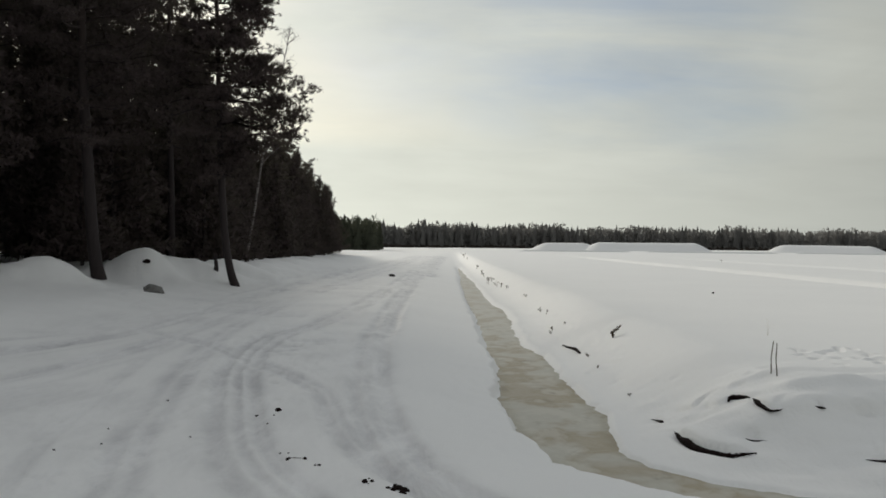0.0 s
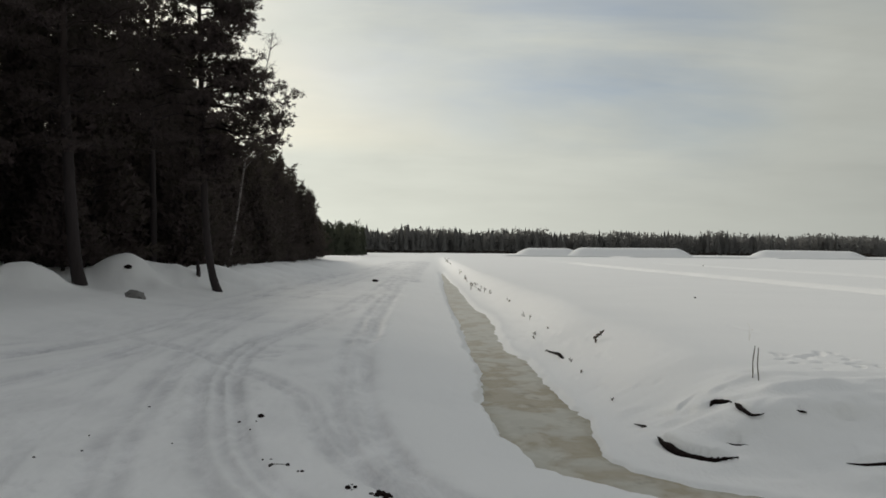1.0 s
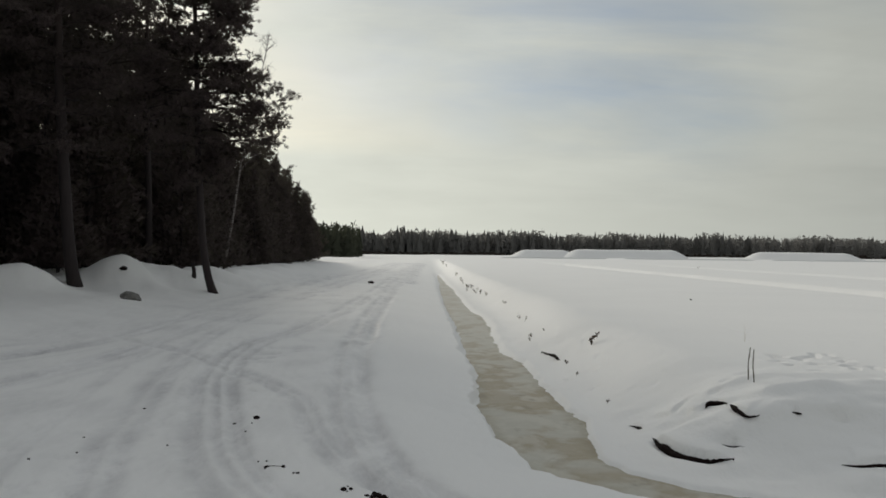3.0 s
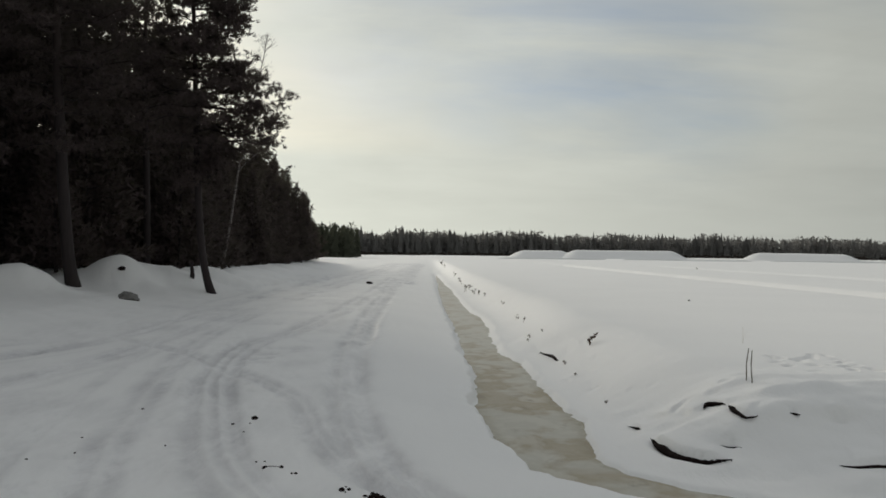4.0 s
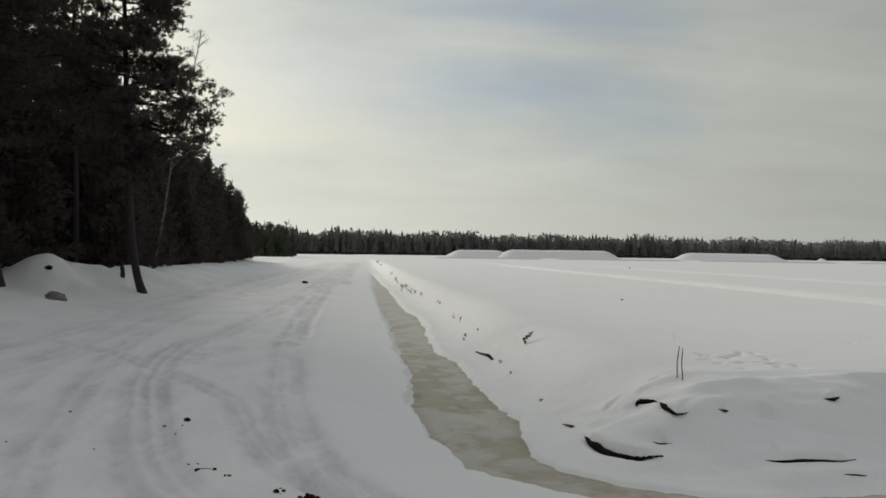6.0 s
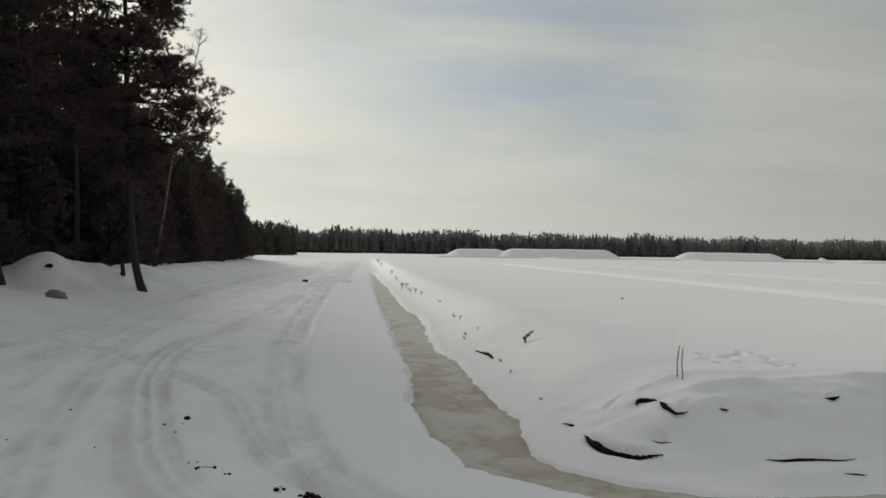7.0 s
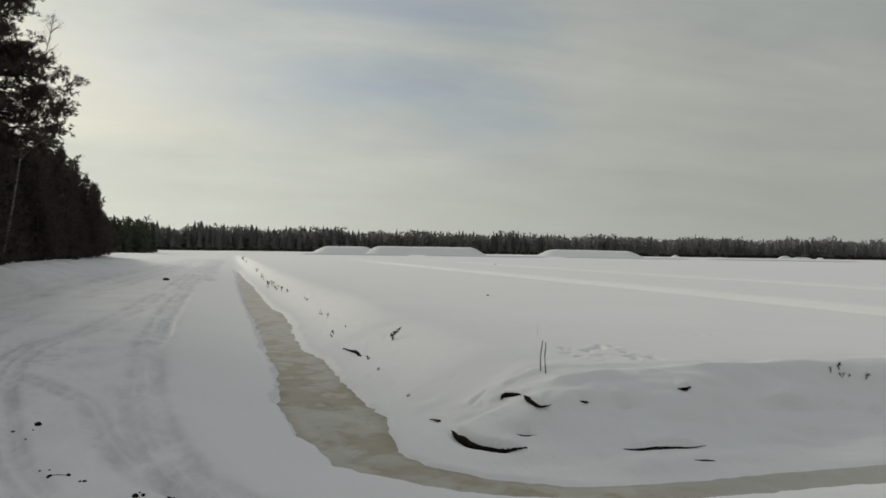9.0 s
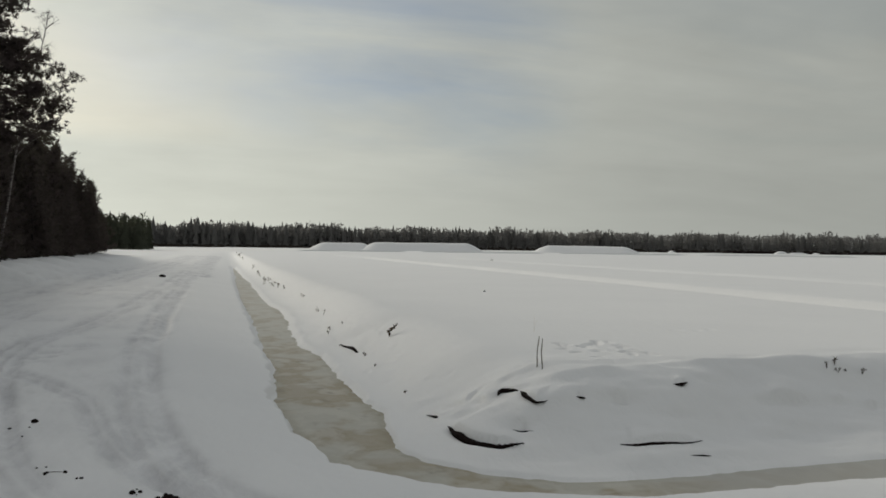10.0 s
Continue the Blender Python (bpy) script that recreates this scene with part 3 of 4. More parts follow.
def blades(rs, origins, dirs, count, length, width, spread):
    """Tufts of needles: slim triangles that fan out from each origin round its direction."""
    o = np.repeat(origins, count, 0)
    d = np.repeat(dirs, count, 0) + spread * rs.normal(size=(len(o), 3))
    d /= np.linalg.norm(d, axis=1)[:, None]
    o = o + rs.normal(size=o.shape) * length * .25
    w = np.cross(d, rs.normal(size=d.shape))
    w /= np.linalg.norm(w, axis=1)[:, None]
    ln = length * rs.uniform(.6, 1.25, (len(o), 1))
    v = np.stack([o - w * width * .5, o + w * width * .5, o + d * ln], 1).reshape(-1, 3)
    return v, np.arange(len(v)).reshape(-1, 3)


def pine(seed, height, girth, crown_from, reach, lean=(0, 0), whorls=20, pads=8, tufts=6, needles=9, blade=(.17, .05), bend=.3, side=None, split=False, sweep=0.0):
    """A Scots pine: bare lower trunk, spreading limbs in loose whorls, needles in bushy pads. reach(h) is the crown's radius."""
    rs = np.random.RandomState(seed)
    hs = np.concatenate([[-.3, 0, .3, .6, 1.0, 1.5], np.linspace(2.2, height, 14)])
    f = np.clip(hs / height, 0, 1)
    path = np.column_stack([lean[0] * f + bend * np.sin(f * 5 + seed) * f + sweep * (np.exp(-np.clip(hs, 0, 99) / .9) - 1), lean[1] * f + bend * np.cos(f * 4 + seed) * f * .6, hs])
    rad = girth * (1 - f) ** .75 + .015
    rad[:4] *= (1.25, 1.2, 1.08, 1.02)
    thing = new("pine_tree")
    tv, tf = tube(path, rad, 10)
    mesh_object("trunk", tv, tf, BARK, thing)
    limbs, boughs, org, drs = [], [], [], []
    for k in range(whorls):
        h = crown_from + (height - crown_from) * max(0.0, (k + rs.uniform(-.3, .3)) / (whorls - 1)) ** .92
        h = min(max(h, crown_from), height - .1)
        at = np.array([np.interp(h, hs, path[:, c]) for c in range(3)])
        n = rs.randint(2, 5) if h < height - 1 else 3
        a0 = rs.uniform(0, 6.28)
        for q in range(n):
            a = a0 + q * 6.28 / n + rs.normal() * .35
            if side is not None and q == 0:
                a = side + rs.normal() * .4
            ln = max(.3, reach(h) * (rs.uniform(.88, 1.06) if side is not None and q == 0 else rs.uniform(.5, 1.0) if side is None else rs.uniform(.55, .98)))
            rise = rs.uniform(-.22, .42) + .5 * max(0, (h - .75 * height) / height)
            if side is not None and q == 0:
                rise = rs.uniform(-.06, .16)
            t = np.linspace(0, 1, 8)
            wig = rs.normal(size=4) * .12
            turn = a + wig[0] * t * 3 + .12 * np.sin(t * 7 + wig[3] * 20)
            out = np.column_stack([np.cos(turn) * ln * t, np.sin(turn) * ln * t, ln * (rise * t - .22 * t ** 2 + .18 * t ** 4 + 2.2 * wig[1] * t * (1 - t) + .035 * np.sin(t * 9 + wig[2] * 30))])
            lp = at + out
            lr = (.012 + .009 * ln) * (1 - t) ** .8 + .005
            (boughs if split else limbs).append(tube(lp, lr, 5) if split else tube(lp[::2], lr[::2], 4))
            for _ in range(max(2, int(pads * min(1, .3 + ln / 3)))):
                s = rs.uniform(.22, 1.0) ** .8
                b = np.array([np.interp(s, t, lp[:, c]) for c in range(3)])
                off = rs.normal(size=3) * np.array([.30, .30, .15 if split else .20]) * (.4 + ln * .20) * (1.25 - .75 * s) + [0, 0, .06]
                e = b + off
                if split:
                    limbs.append(tube([b, (b + e) / 2 + [0, 0, .04], e], [.014, .010, .005], 3))
                wide = rs.uniform(.7, 1.25)
                for _ in range(tufts):
                    o = e + rs.normal(size=3) * np.array([.20, .20, .07] if split else [.17, .17, .11]) * wide
                    org.append(o)
                    dd = (o - e) * 2.2 + np.array([np.cos(a), np.sin(a), 0]) * .25 + [0, 0, .45] + rs.normal(size=3) * .2
                    drs.append(dd / np.linalg.norm(dd))
    for bv, bf in boughs:
        mesh_object("bough", bv, bf, BARK, thing)
    lv, lf = merge(limbs)
    tagged(mesh_object("branchwork", lv, lf, BARK, thing), kind="stuff")
    nv, nf = blades(rs, np.array(org), np.array(drs), needles, blade[0], blade[1], .75)
    mesh_object("crown", nv, nf, NEEDLES, thing, soft=False)
    return thing


def young_conifer(seed, height, spread):
    """A young spruce or pine, branched to the ground."""
    rs = np.random.RandomState(seed)
    thing = new("young_conifer")
    hs = np.linspace(-.2, height, 8)
    tv, tf = tube(np.column_stack([.05 * np.sin(hs), .05 * np.cos(hs), hs]), .09 * height / 7 * (1 - np.clip(hs / height, 0, 1)) + .012, 6)
    mesh_object("trunk", tv, tf, BARK, thing)
    org, drs, limbs = [], [], []
    h = .35
    while h < height:
        ln = spread * (1 - h / height) ** 1.05 + .10
        n = max(3, int(5 + 2 * ln))
        a0 = rs.uniform(0, 6.28)
        for q in range(n):
            a = a0 + q * 6.28 / n + rs.normal() * .2
            l2 = ln * rs.uniform(.7, 1.15)
            d = np.array([np.cos(a), np.sin(a), 0])
            tip = np.array([0, 0, h]) + d * l2 + [0, 0, .22 * l2]
            limbs.append(tube([(0, 0, h), tip], [.02, .006], 3))
            m = max(3, int(l2 * 6))
            for s in np.linspace(.25, 1, m):
                o = np.array([0, 0, h]) * (1 - s) + tip * s + rs.normal(size=3) * .11 * (.5 + s)
                org.append(o)
                dd = d * .7 + rs.normal(size=3) * .3 + [0, 0, .35]
                drs.append(dd / np.linalg.norm(dd))
        h += .34 + .02 * height
    for up in (.55, .4, .25, .1, 0, -.1):
        org.append(np.array([0, 0, height - up]))
        drs.append(np.array([0, 0, 1.0]))
    lv, lf = merge(limbs)
    tagged(mesh_object("branchwork", lv, lf, BARK, thing), kind="stuff")
    nv, nf = blades(rs, np.array(org), np.array(drs), 9, .31, .102, .6)
    mesh_object("crown", nv, nf, NEEDLES, thing, soft=False)
    return thing


def birch(seed, base, top, height):
    rs = np.random.RandomState(seed)
    thing = new("birch_tree")
    f = np.linspace(0, 1, 14)
    path = np.column_stack([(top[0]) * f ** 1.15, top[1] * f, height * f - .2 * (1 - f)]) + np.column_stack([.06 * np.sin(f * 9), 0 * f, 0 * f])
    tv, tf = tube(path, .068 * (1 - f) ** .8 + .010, 8)
    mesh_object("trunk", tv, tf, BIRCH, thing)
    limbs = []
    for k in range(46):
        s = rs.uniform(.42, .98)
        b = np.array([np.interp(s, f, path[:, c]) for c in range(3)])
        a = rs.uniform(0, 6.28)
        ln = (1.12 - s) * height * .22 * rs.uniform(.6, 1.2)
        d = np.array([np.cos(a) * .6, np.sin(a) * .6, 1.0])
        t = np.linspace(0, 1, 6)[:, None]
        p = b + d * ln * t + np.array([np.cos(a), np.sin(a), -.35]) * ln * .35 * t ** 2
        limbs.append(tube(p, .016 * (1 - t[:, 0]) + .005, 4))
        for _ in range(7):
            q = p[rs.randint(2, 6)]
            e = q + rs.normal(size=3) * [.22, .22, .12] + [0, 0, rs.uniform(-.05, .25)]
            limbs.append(tube([q, (q + e) / 2 + rs.normal(size=3) * .03, e], [.007, .005, .003], 3))
    lv, lf = merge(limbs)
    tagged(mesh_object("branchwork", lv, lf, BIRCH, thing), kind="stuff")
    thing.location = base
    return thing


def rooted(x, y, sink=.05):
    return (x, y, ground_z(x, y) - sink)


# the two pines that stand free at the edge, and the trunks behind them
def reach_edge(h):
    return float(np.interp(h, [3.5, 5.0, 5.5, 5.85, 6.2, 6.5, 6.8, 7.2, 7.7, 8.3, 9, 10.3, 13, 15.5], [.8, 1.3, 2.3, 3.6, 3.3, 2.6, 3.3, 3.5, 2.9, 2.45, 2.15, 2.0, 1.9, .9]))


def reach_tall(h):
    return float(np.interp(h, [4, 6, 9, 13, 17, 19.5], [1.4, 2.6, 3.4, 3.2, 2.2, .5]))


pine_a = pine(3, 19, .205, 5.0, reach_tall, lean=(-.9, .3), whorls=26, pads=10, tufts=8, needles=12, blade=(.15, .04), split=True, sweep=.2)
pine_a.location = rooted(-11.85, 31.9)
tagged(pine_a, "tall Scots pine with a thick grey trunk among snow heaps", "pine tree", "pines at the wood's edge")
pine_b = pine(17, 15.8, .13, 4.2, reach_edge, lean=(-.9, .2), whorls=43, pads=11, tufts=12, needles=13, blade=(.125, .036), bend=.15, side=-.15, split=True, sweep=.33)
pine_b.location = rooted(-7.70, 34.4)
tagged(pine_b, "leaning Scots pine with long limbs reaching over the road", "pine tree", "pines at the wood's edge")
pine_c = pine(21, 17, .15, 5.5, lambda h: reach_tall(h) * .68, whorls=19, pads=8, tufts=6, needles=6, blade=(.20, .086))
pine_c.location = rooted(-11.85, 40.3)
tagged(pine_c, "slender Scots pine in the dark wood's edge", "pine tree", "pines of the wood")
pine_d = pine(34, 14.5, .13, 3.5, lambda h: reach_tall(h * 1.15) * .85, whorls=19, pads=8, tufts=6, needles=6, blade=(.20, .086))
pine_d.location = rooted(-15.2, 38)
tagged(pine_d, "Scots pine with a dense crown at the wood's edge", "pine tree", "pines of the wood")

white_birch = birch(5, rooted(-10.48, 48.94), (2.25, .3), 12.6)
tagged(white_birch, "leaning bare birch with a thin white trunk", "birch tree")

conifer_a = young_conifer(2, 7.5, 1.9)
conifer_a.location = rooted(-13.2, 90)
tagged(conifer_a, "dark young conifer branched to the snow", "conifer", "thicket of the wood")
conifer_b = young_conifer(6, 4.6, 1.6)
conifer_b.location = rooted(-11.5, 47)
tagged(conifer_b, "small dark conifer under the pines", "conifer", "thicket of the wood")

wood = random.Random(12)


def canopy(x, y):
    """Height limit of the wood by bearing from the camera: tall by the bend, young growth where its edge runs on along
    the road.
    """
    # ratio that gives the bearing as seen from the camera at the origin
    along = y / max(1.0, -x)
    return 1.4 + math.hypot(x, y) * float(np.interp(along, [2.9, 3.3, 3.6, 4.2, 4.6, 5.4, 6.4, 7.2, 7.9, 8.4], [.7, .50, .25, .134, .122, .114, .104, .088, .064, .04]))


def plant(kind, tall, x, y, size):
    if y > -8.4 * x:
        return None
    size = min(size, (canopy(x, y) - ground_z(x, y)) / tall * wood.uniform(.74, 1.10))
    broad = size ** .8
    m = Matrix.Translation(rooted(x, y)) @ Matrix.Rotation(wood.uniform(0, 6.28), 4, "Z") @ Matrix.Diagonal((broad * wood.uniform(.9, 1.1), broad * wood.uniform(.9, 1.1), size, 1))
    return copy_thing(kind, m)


PINES, YOUNG = ((pine_c, 17), (pine_d, 14.5)), ((conifer_a, 7.5), (conifer_b, 4.6))
# rows of pines, thinning in detail away from the road
for row, (x0, gap) in enumerate([(-12.6, 4.2), (-15.5, 4.0), (-19, 4.4), (-23, 5.0)]):
    y = 24 + wood.uniform(0, 3)
    while y < 112:
        x = x0 - .028 * (y - 40) + wood.uniform(-1.1, 1.1)
        if math.hypot(x + 11.94, y - 31.84) > 2.2 and math.hypot(x + 11.85, y - 40.3) > 2 and math.hypot(x + 15.2, y - 38) > 2 and (row or y > 44):
            fade = 1 - .42 * max(0.0, min(1.0, (y - 55) / 55)) if row < 2 else 1 - .3 * max(0.0, min(1.0, (y - 60) / 50))
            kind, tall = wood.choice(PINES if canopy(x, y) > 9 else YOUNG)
            plant(kind, tall, x, y, (fade if tall > 10 else 9 / tall) * wood.uniform(.88, 1.12))
        y += gap * wood.uniform(.75, 1.3) * (1 + .006 * y)
# unseen pines added left of the view to block skylight from the near snow
for y in (3, 8, 12, 16, 20, 24):
    for x in (-17, -21, -26):
        plant(*wood.choice(PINES), x + wood.uniform(-1, 1), y + wood.uniform(-1, 1), wood.uniform(.9, 1.1))
# thicket
for x0, y0, y1, gap, lo, hi in [(-10.6, 60, 118, 2.6, .6, 1.1), (-11.6, 42, 116, 2.0, .7, 1.5), (-14.2, 34, 118, 2.2, .8, 1.5), (-17.0, 26, 100, 2.6, .9, 1.4), (-20.5, 26, 80, 2.6, 1.0, 1.5), (-24, 28, 84, 2.8, 1.0, 1.5), (-28, 30, 90, 3.0, 1.0, 1.6)]:
    y = y0
    while y < y1:
        x = x0 - .03 * (y - 40) + wood.uniform(-.9, .9)
        plant(*wood.choice(YOUNG), x, y, wood.uniform(lo, hi))
        y += gap * wood.uniform(.7, 1.3) * (1 + .004 * y)

for x, y in [(-17.6, 35.5), (-21.0, 37.5), (-22.5, 44), (-20.2, 33), (-19.2, 45.5), (-20.8, 48.5), (-24.2, 56), (-22.6, 53), (-17.8, 47)]:
    plant(*wood.choice(PINES), x, y, wood.uniform(.9, 1.05))

# ------------------------------------------------------------ far woods
far_rs = np.random.RandomState(4)


def far_tree(rs, x, y, z, h, kind):
    """A tree of the far wood: a spire of drooping ragged tiers, or a rounded bare crown of upright sprays."""
    tris = []
    if kind:
        tiers, sides = 7, 8
        wide = h * rs.uniform(.13, .19)
        for k in range(tiers):
            f = k / tiers
            top = np.array([x, y, z + h * (.05 + .93 * (f + 2.2 / tiers)) if k < tiers - 2 else z + h * (.97 + .03 * (k - tiers + 2))])
            r = wide * (1 - f) ** .85 + .012 * h
            a = rs.uniform(0, 6.28) + np.arange(sides) * 6.2832 / sides
            rr = r * rs.uniform(.65, 1.25, sides)
            ring = np.column_stack([x + np.cos(a) * rr, y + np.sin(a) * rr, z + h * (.02 + .92 * f) + rs.uniform(-.03, .015, sides) * h])
            for q in range(sides):
                tris.append((top, ring[q], ring[(q + 1) % sides]))
    else:
        n = 64
        t = rs.uniform(.02, .93, n)
        r = h * rs.uniform(.15, .22) * np.sqrt(np.clip(1 - ((t - .5) / .52) ** 2, .03, 1)) * np.sqrt(rs.uniform(.05, 1, n))
        a = rs.uniform(0, 6.28, n)
        o = np.column_stack([x + np.cos(a) * r, y + np.sin(a) * r, z + t * h])
        w = rs.normal(size=(n, 3))
        w /= np.linalg.norm(w, axis=1)[:, None]
        d = (rs.normal(size=(n, 3)) * .6 + [0, 0, .6]) * h * .075
        tris += list(zip(o - w * h * .05, o + w * h * .05, o + d))
    tris.append((np.array([x - .14, y, z - .5]), np.array([x + .14, y, z - .5]), np.array([x, y, z + .7 * h])))
    return np.array(tris).reshape(-1, 3)


chunks = []
az = -180.0
while az < 180:
    seen = -14 < az < 44
    deep = 5 if seen else 1
    for k in range(deep):
        a = radians(az + far_rs.uniform(-.1, .1))
        dist = 540 + 9 * k + far_rs.uniform(-6, 6)
        h = np.interp(az, [-14, 0, 15, 30, 44], [16.5, 15.7, 13.8, 12.2, 11.6]) * (far_rs.uniform(.76, .95) + .13 * (far_rs.rand() < .10)) * (1 + .10 * math.sin(az * 1.7) * math.sin(az * .63))
        chunks.append(far_tree(far_rs, dist * math.sin(a), dist * math.cos(a), -.2, h, far_rs.rand() < np.interp(az, [0, 12, 25], [.6, .5, .25])))
    az += .135 if seen else .5
corner = []
for k in range(150):
    corner.append(far_tree(far_rs, -19 - k % 15 * 1.7 + far_rs.uniform(-1, 1), 236 + k // 15 * 4 + far_rs.uniform(-2, 2), .2, far_rs.uniform(7.3, 9.4) + .10 * (k % 15), far_rs.rand() < .4))
cv = np.vstack(corner)
tagged(mesh_object("corner_wood", cv, np.arange(len(cv)).reshape(-1, 3), MIDWOOD, soft=False), "dark green young wood past the end of the pines", "forest", kind="stuff")
fv = np.vstack(chunks)
far_woods = mesh_object("far_woods", fv, np.arange(len(fv)).reshape(-1, 3), HAZED_FARWOOD, soft=False)
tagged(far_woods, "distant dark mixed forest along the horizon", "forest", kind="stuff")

# brown brush and peat at the foot of the far wood
brush = []
for k in range(900):
    a = radians(far_rs.uniform(-8, 42))
    dist = far_rs.uniform(500, 540)
    h = far_rs.uniform(.8, 2.4)
    o = np.array([dist * math.sin(a), dist * math.cos(a), -.3])
    for q in range(5):
        w = far_rs.normal(size=3) * [1.6, 1.0, .2]
        brush.append(np.array([o - w, o + w, o + [far_rs.normal() * .5, far_rs.normal() * .5, h * far_rs.uniform(.6, 1.2)]]))
bv = np.vstack(brush)
brush_ob = mesh_object("brush", bv, np.arange(len(bv)).reshape(-1, 3), SHRUB, soft=False)
tagged(brush_ob, "brown leafless brush before the distant forest", "brush", kind="stuff")


# ------------------------------------------------------------ snow-covered peat mounds
def stack(x0, y0, x1, y1, height, width, seed, label, mat=SNOW, taper=8, tags=("peat mound", "peat mounds in the field")):
    """A long, flat-topped heap with sloping sides."""
    n, m = 90, 26
    ax = np.array([x1 - x0, y1 - y0], float)
    ln = np.linalg.norm(ax)
    ax /= ln
    nx = np.array([-ax[1], ax[0]])
    s, q = np.meshgrid(np.linspace(0, 1, n), np.linspace(-1, 1, m), indexing="ij")
    s, q = s.ravel(), q.ravel()
    px = x0 + ax[0] * s * ln + nx[0] * q * width
    py = y0 + ax[1] * s * ln + nx[1] * q * width
    end = np.minimum(s, 1 - s) * ln
    crest = 1 + .10 * fbm(s * ln + seed * 31, q * 3, 14, 3)
    z = height * smooth(0, taper, end) ** .8 * smooth(1.0, .25, np.abs(q)) * crest
    v = np.column_stack([px, py, z - .25])
    a, b = np.meshgrid(np.arange(n - 1), np.arange(m - 1), indexing="ij")
    f = np.stack([a * m + b, (a + 1) * m + b, (a + 1) * m + b + 1, a * m + b + 1], -1).reshape(-1, 4)
    ob = mesh_object("peat_mound", v, f, mat)
    return tagged(ob, label, *tags)


stack(29.5, 330, 57, 325, 2.95, 17, 1, "low snow-covered peat mound on the far field")
stack(47, 324, 93, 316, 3.15, 17, 2, "long flat-topped snow-covered peat mound on the far field")
stack(107, 312, 145, 297, 2.75, 17, 3, "snow-covered peat mound standing apart on the far field")


def at(az, r):
    return r * math.sin(radians(az)), r * math.cos(radians(az))


# the low bank of a drain that crosses the far field
for k, (a0, a1) in enumerate([(4.2, 12.0), (11.8, 20.5), (20.3, 29.0), (28.8, 38.5)]):
    stack(*at(a0, 262), *at(a1, 258), .74, 1.2, 41 + k, "low snow-covered bank of a drain across the far field", SNOW, 5, ("snow bank", "banks of the far drain"))

# bare ridges of dug peat before the far wood, with scraps of snow between them
for k, (a0, a1, r, h) in enumerate([(26.6, 29.6, 478, 1.4), (30.2, 34.6, 474, 1.6), (33.4, 37.6, 466, 1.3), (36.8, 41.5, 470, 1.4)]):
    stack(*at(a0, r), *at(a1, r - 4), h, 3.5, 11 + k, "low ridge of bare dark peat before the far wood", PEAT_AND_SHADE, 6, ("peat ridge", "peat ridges by the far wood"))
for k, (a0, a1, r, h) in enumerate([(27.3, 27.9, 462, 1.7), (33.3, 34.3, 456, 1.7), (34.0, 35.4, 450, 1.15), (35.4, 36.0, 455, 1.3)]):
    stack(*at(a0, r), *at(a1, r + 3), h, 3.0, 21 + k, "small snow-capped heap among bare peat ridges", SNOW, 4, ("snow heap", "snow heaps by the far wood"))


# ------------------------------------------------------------ small things
def peat_shade_strip(curve, drop, thick, peak, label):
    """A dark strip that paints bare peat and the shadow gap under a lip of slumped snow."""
    rs = np.random.RandomState(int(drop * 1000) + len(curve))
    c = curve[:, :2]
    n = len(c)
    f = np.linspace(0, 1, n)
    wob = np.convolve(np.pad(rs.rand(n), 3, mode="edge"), np.ones(7) / 7, mode="valid")
    taper = np.clip(f / peak, 0, 1) ** .7 * np.clip((1 - f) / (1 - peak), 0, 1) ** .7
    r = thick * taper * (.7 + .6 * wob) + .001
    near_side = c * (1 - .05 / np.linalg.norm(c, axis=1))[:, None]
    z = land(near_side[:, 0], near_side[:, 1])[0]
    z = np.convolve(np.pad(z, 4, mode="edge"), np.ones(9) / 9, mode="valid")
    path = np.column_stack([near_side, z + .35 * r + .55 * thick])
    v, t = tube(path, r, 8)
    v = v + rs.normal(size=v.shape) * thick * .10
    ob = mesh_object("bare_peat", v, t, PEAT_AND_SHADE)
    return tagged(ob, label, "bare peat", "breaks in the bank's snow")


# the last two strips, in sagged creases, only paint in the shade there
for (curve, drop), (thick, peak) in zip(BREAKS[:8] + BREAKS[12:13], ((.030, .3), (.030, .35), (.046, .33), (.018, .7), (.017, .3), (.008, .5), (.020, .4), (.008, .6), (.012, .5))):
    peat_shade_strip(curve, drop, thick, peak, "dark strip for bare peat and painted shade under a snow lip on the bank" if drop > .06 else "thin dark strip for peat and painted shade in a crack of the ditch bank")


def clod(x, y, size, seed):
    rs = np.random.RandomState(seed)
    bm = bmesh.new()
    bmesh.ops.create_icosphere(bm, subdivisions=2, radius=1)
    st = rs.uniform(.7, 1.4, 3)
    ph = rs.uniform(0, 9, 3)
    for v in bm.verts:
        k = 1 + .45 * noise.noise(Vector(v.co * 1.3) + Vector(ph)) + .2 * noise.noise(Vector(v.co * 3.5) + Vector(ph))
        v.co = Vector((v.co.x * st[0], v.co.y * st[1], v.co.z * .8)) * k * size * 1.05
    me = bpy.data.meshes.new("peat_clod")
    bm.to_mesh(me)
    bm.free()
    me.materials.append(PEAT_AND_SHADE)
    ob = new("peat_clod", me)
    ob.location = (x, y, ground_z(x, y) + size * .25)
    return tagged(ob, "dark clod of peat lying on the packed snow", "clod", "clods on the road")


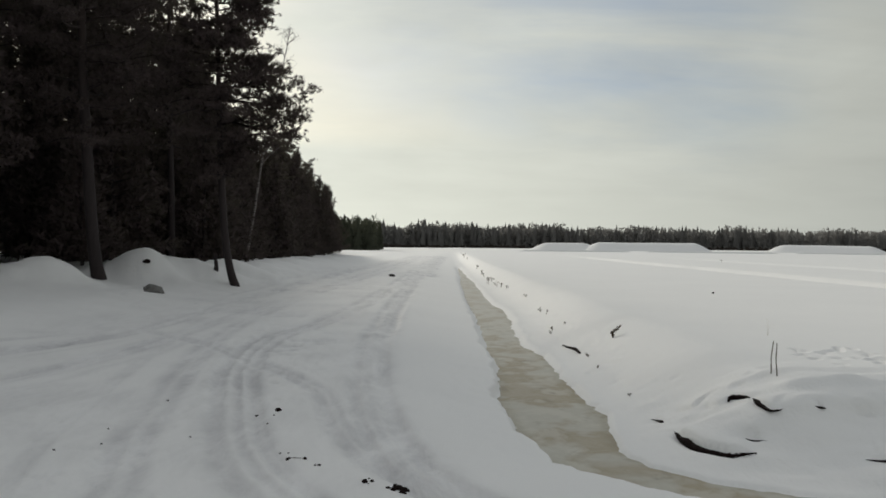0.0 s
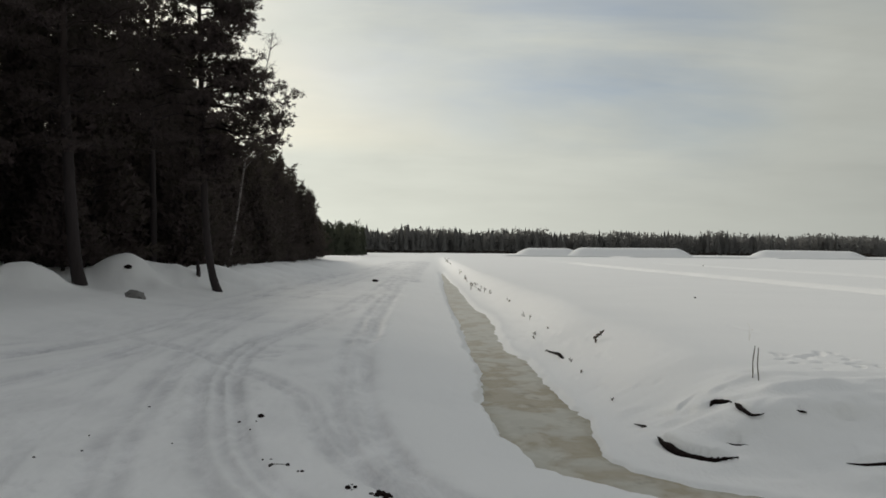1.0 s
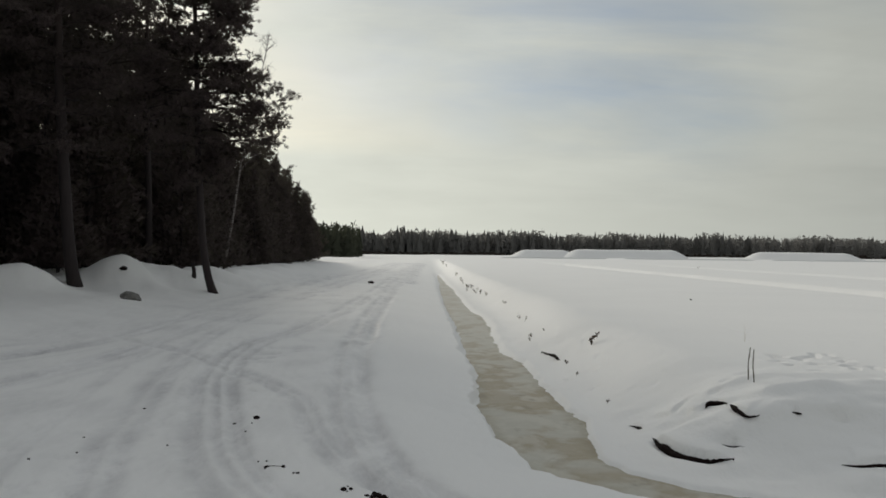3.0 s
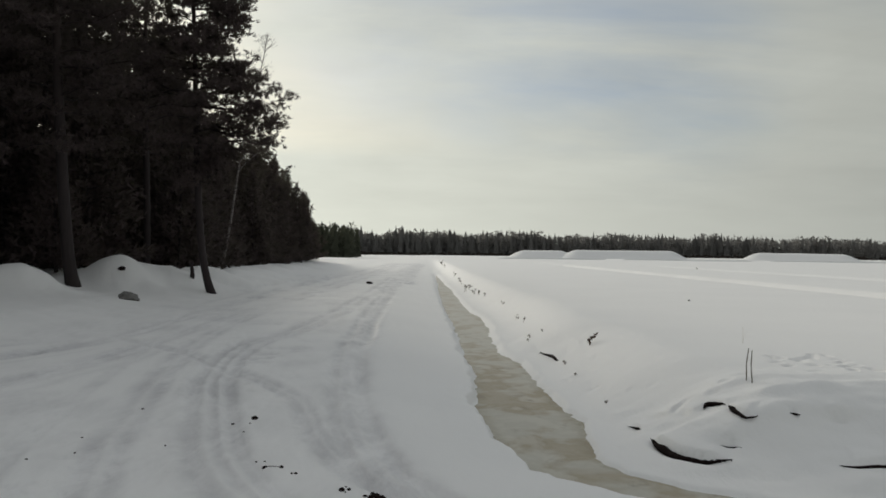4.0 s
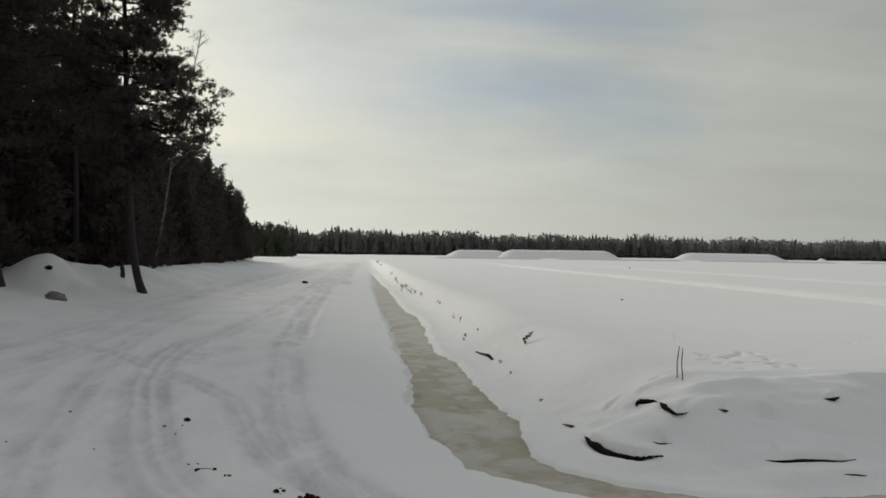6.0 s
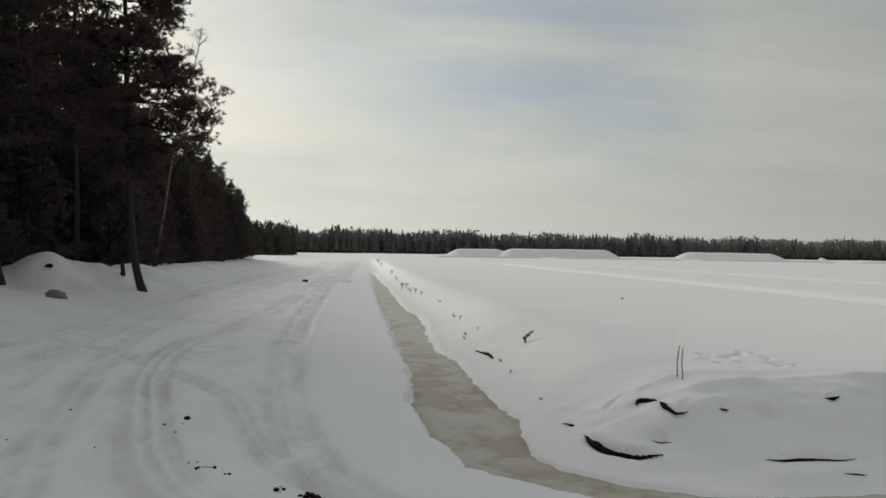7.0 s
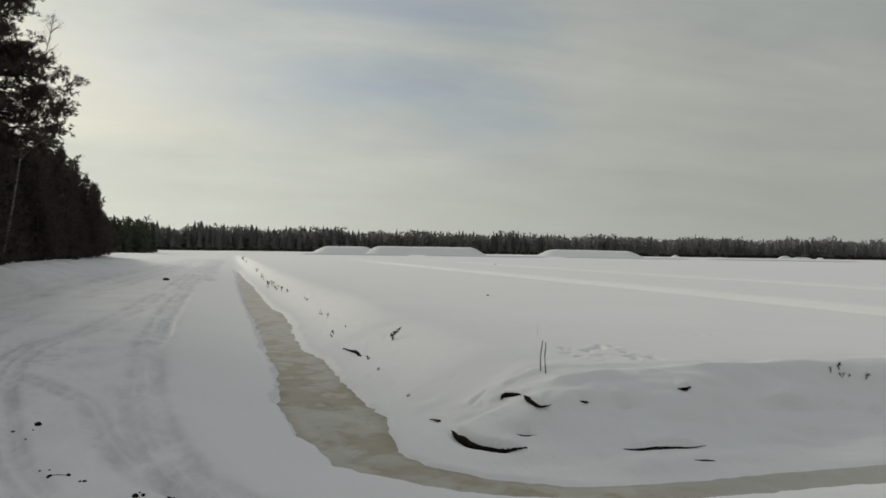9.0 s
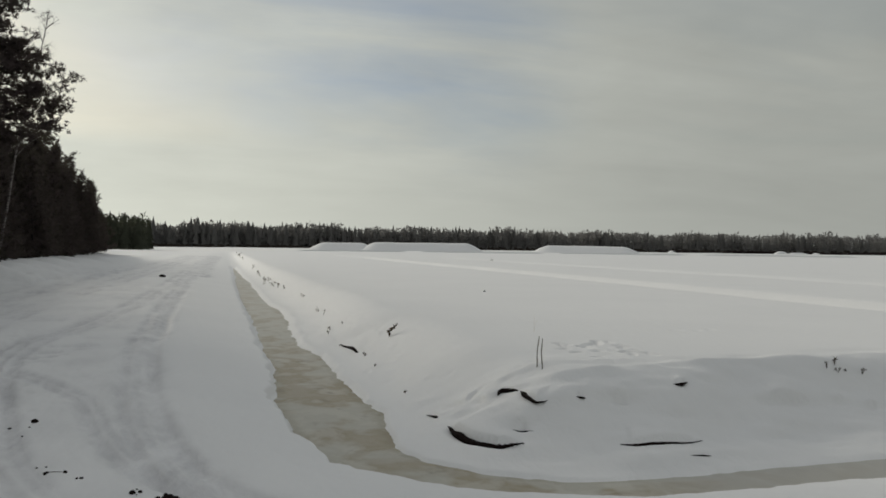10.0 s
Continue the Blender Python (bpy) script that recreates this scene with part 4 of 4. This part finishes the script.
CLODS = [(-1.68, 9.51, 0.03), (-1.69, 9.31, 0.008), (-1.68, 8.93, 0.01), (-1.86, 9.31, 0.013), (-1.34, 7.68, 0.01), (-1.27, 7.68, 0.008), (-1.24, 7.44, 0.017), (-1.23, 7.47, 0.013), (-1.1, 7.47, 0.018),
         (-0.99, 7.26, 0.011), (-0.96, 7.27, 0.012), (-0.56, 6.8, 0.021), (-0.54, 6.93, 0.007), (-0.51, 6.83, 0.017), (-0.53, 6.76, 0.006), (-0.38, 6.66, 0.014), (-0.34, 6.62, 0.026), (-0.3, 6.67, 0.028),
         (-0.27, 6.96, 0.028), (-0.25, 6.9, 0.02), (-0.33, 6.75, 0.016), (-0.27, 6.58, 0.02), (-2.98, 10.05, 0.012), (-3.05, 8.46, 0.01), (-2.84, 7.72, 0.009), (-3.16, 7.54, 0.01), (-2.7, 49.04, 0.12),
         (-2.2, 8.1, 0.008), (8.39, 28.67, 0.04)]
for k, (x, y, size) in enumerate(CLODS):
    clod(x, y, size, k + 3)


def dead_stem(x, y, height, lean, seed, label="small dead weed poking through the snow"):
    """A withered tuft: a few short crooked stalks, each with a ragged head."""
    rs = np.random.RandomState(seed)
    thing = new("weed")
    thick = .004 + .02 * height
    for q in range(rs.randint(2, 4)):
        top = np.array([lean[0], lean[1], height]) * rs.uniform(.5, 1) + rs.normal(size=3) * [.3, .3, .05] * height
        mid = top * [.35, .35, .55] + rs.normal(size=3) * .06 * height
        mesh_object("stalk", *tube([(rs.normal() * .1 * height, 0, -.04), tuple(mid), tuple(top)], [thick, thick * .8, thick * .6], 5), TWIG, thing)
        head = blades(rs, np.array([top, top, (top + mid) / 2]), np.array([[lean[0], 0, height]] * 3) / height, 4, .25 * height + .015, .07 * height + .005, .9)
        mesh_object("seed_head", *head, TWIG, thing)
    thing.location = (x, y, ground_z(x, y))
    return tagged(thing, label, "dead weed", "weeds along the ditch")


bent = np.random.RandomState(8)
stalk = np.array([(0, 0, -.05), (.005, 0, .05), (-.012, .01, .11), (.03, 0, .16), (.09, .01, .20), (.15, 0, .27)])
lone = new("weed")
mesh_object("stalk", *tube(stalk, [.016, .020, .016, .012, .011, .006], 6), TWIG, lone)
mesh_object("side_twig", *tube([stalk[2], (-.03, .0, .15), (-.035, .01, .18)], [.012, .010, .004], 5), TWIG, lone)
mesh_object("side_twig", *tube([stalk[3], (.05, .02, .20), (.06, .0, .24)], [.011, .010, .004], 5), TWIG, lone)
mesh_object("withered_leaves", *blades(bent, stalk[1:], np.tile([[.5, 0, .8]], (5, 1)), 14, .065, .045, 1.2), TWIG, lone)
lone.scale = (.75, .75, .75)
lone.location = (3.2, 17.35, ground_z(3.2, 17.35))
tagged(lone, "dark bent weed standing alone in the field's snow", "dead weed", "weeds along the ditch")
WEEDS = [(3.1, 138, .45), (3.0, 128, .4), (2.94, 111, .3), (2.59, 71.4, .18), (2.55, 60.9, .16), (2.55, 56.8, .16), (2.32, 47.5, .2), (2.57, 48.6, .14), (2.56, 43.7, .15), (2.63, 41.5, .12),
         (2.74, 39.4, .08), (2.92, 32.5, .08), (2.84, 26.6, .09), (2.83, 25.2, .09), (2.51, 21.0, .08), (2.42, 20.5, .06), (2.81, 21.2, .04), (2.62, 16.6, .05), (2.54, 15.1, .035), (2.54, 12.5, .03),
         (7.85, 10.68, 0.06), (8.02, 10.75, 0.08), (7.98, 10.62, 0.05), (8.10, 10.64, 0.03), (8.36, 10.63, 0.07), (28.4, 94.2, .2)]
weed = random.Random(9)
for k, (x, y, h) in enumerate(WEEDS):
    h *= 1.6 if 30 < y < 80 else 1.1
    dead_stem(x, y, h, (weed.uniform(-.4, .4) * h, weed.uniform(-.2, .2) * h), 20 + k)

# the dark stick that lies on the bank
t = np.linspace(0, 1, 14)
v, f = tube(np.column_stack([2.44 + .16 * t, 18.8 - 1.5 * t, land(2.44 + .16 * t, 18.8 - 1.5 * t)[0] + .014 + .004 * np.sin(t * 11)]), .008 + .038 * t * (1 - t ** 7), 7)
tagged(mesh_object("fallen_branch", v, f, PEAT_AND_SHADE), "dark broken branch half sunk in the bank's snow", "branch")


def reed(x, y, height, lean, label):
    t = np.linspace(0, 1, 9)
    z = ground_z(x, y)
    p = np.column_stack([x + lean * t + .006 * np.sin(t * 8), y + 0 * t, z - .08 + (height + .08) * t])
    v, f = tube(p, .0075 - .002 * t + .0015 * (np.arange(9) % 3 == 0), 7)
    return tagged(mesh_object("stake", v, f, REED), label, "stake", "pair of thin stakes")


reed(3.90, 10.98, .385, .03, "thin grey wooden stake leaning slightly in the snow")
reed(3.93, 10.85, .385, -.005, "thin grey wooden stake upright in the snow")

# a stone with snow on it before the heaps, and a dark lump on a heap
bm = bmesh.new()
bmesh.ops.create_icosphere(bm, subdivisions=3, radius=1)
for v in bm.verts:
    k = 1 + .35 * noise.noise(v.co * 1.2 + Vector((3, 1, 7))) + .15 * noise.noise(v.co * 3.1)
    v.co = Vector((v.co.x * .29, v.co.y * .24, v.co.z * .15)) * k
me = bpy.data.meshes.new("stone")
bm.to_mesh(me)
bm.free()
me.materials.append(STONE)
stone = new("stone", me)
stone.location = (-8.55, 27.4, ground_z(-8.55, 27.4) + .05)
stone.rotation_euler = (.1, .15, .3)
tagged(stone, "grey stone half buried in snow before the heaps", "stone")
lump = clod(-10.55, 32.9, .10, 77)
tagged(lump, "dark lump of peat on top of a snow heap", "clod")

# a broken dead trunk beside the leaning pine
t = np.linspace(0, 1, 7)
v, f = tube(np.column_stack([.03 * np.sin(t * 4), 0 * t, -.1 + .62 * t]), .10 - .04 * t + .012 * np.sin(t * 20), 8)
v[-8:, 2] += np.array([.08, -.04, .03, .10, -.06, .02, .06, -.05])
stump = mesh_object("tree_stump", v, f, BARK)
stump.location = rooted(-8.75, 35.6, 0)
tagged(stump, "short dark broken stump beside a pine", "stump")


# a thin dark twig between two clods on the road
v, f = tube([(-1.25, 7.48, -0.038), (-1.18, 7.50, -0.039), (-1.10, 7.49, -0.042)], [.0022, .0028, .0018], 6)
tagged(mesh_object("twig", v, f, TWIG), "thin dark twig lying on the packed snow", "twig")


def dry_grass(x, y, seed):
    """Pale dead grass: a few hair-thin stems that lean apart and carry loose heads."""
    rs = np.random.RandomState(seed)
    pieces = []
    for _ in range(2):
        top = np.array([rs.normal() * .03, rs.normal() * .03, rs.uniform(.18, .26)])
        pieces.append(tube([(0, 0, -.04), tuple(top * [.3, .3, .6]), tuple(top)], [.0022, .0018, .0012], 4))
        pieces.append(blades(rs, np.array([top]), np.array([[0, 0, 1.0]]), 3, .04, .005, .5))
    v, f = merge(pieces)
    ob = mesh_object("dry_grass", v, f, STRAW)
    ob.location = (x, y, ground_z(x, y))
    return tagged(ob, "pale dead grass stems rising from the field's snow", "dry grass", "dry grass in the field")


dry_grass(5.29, 15.03, 1)
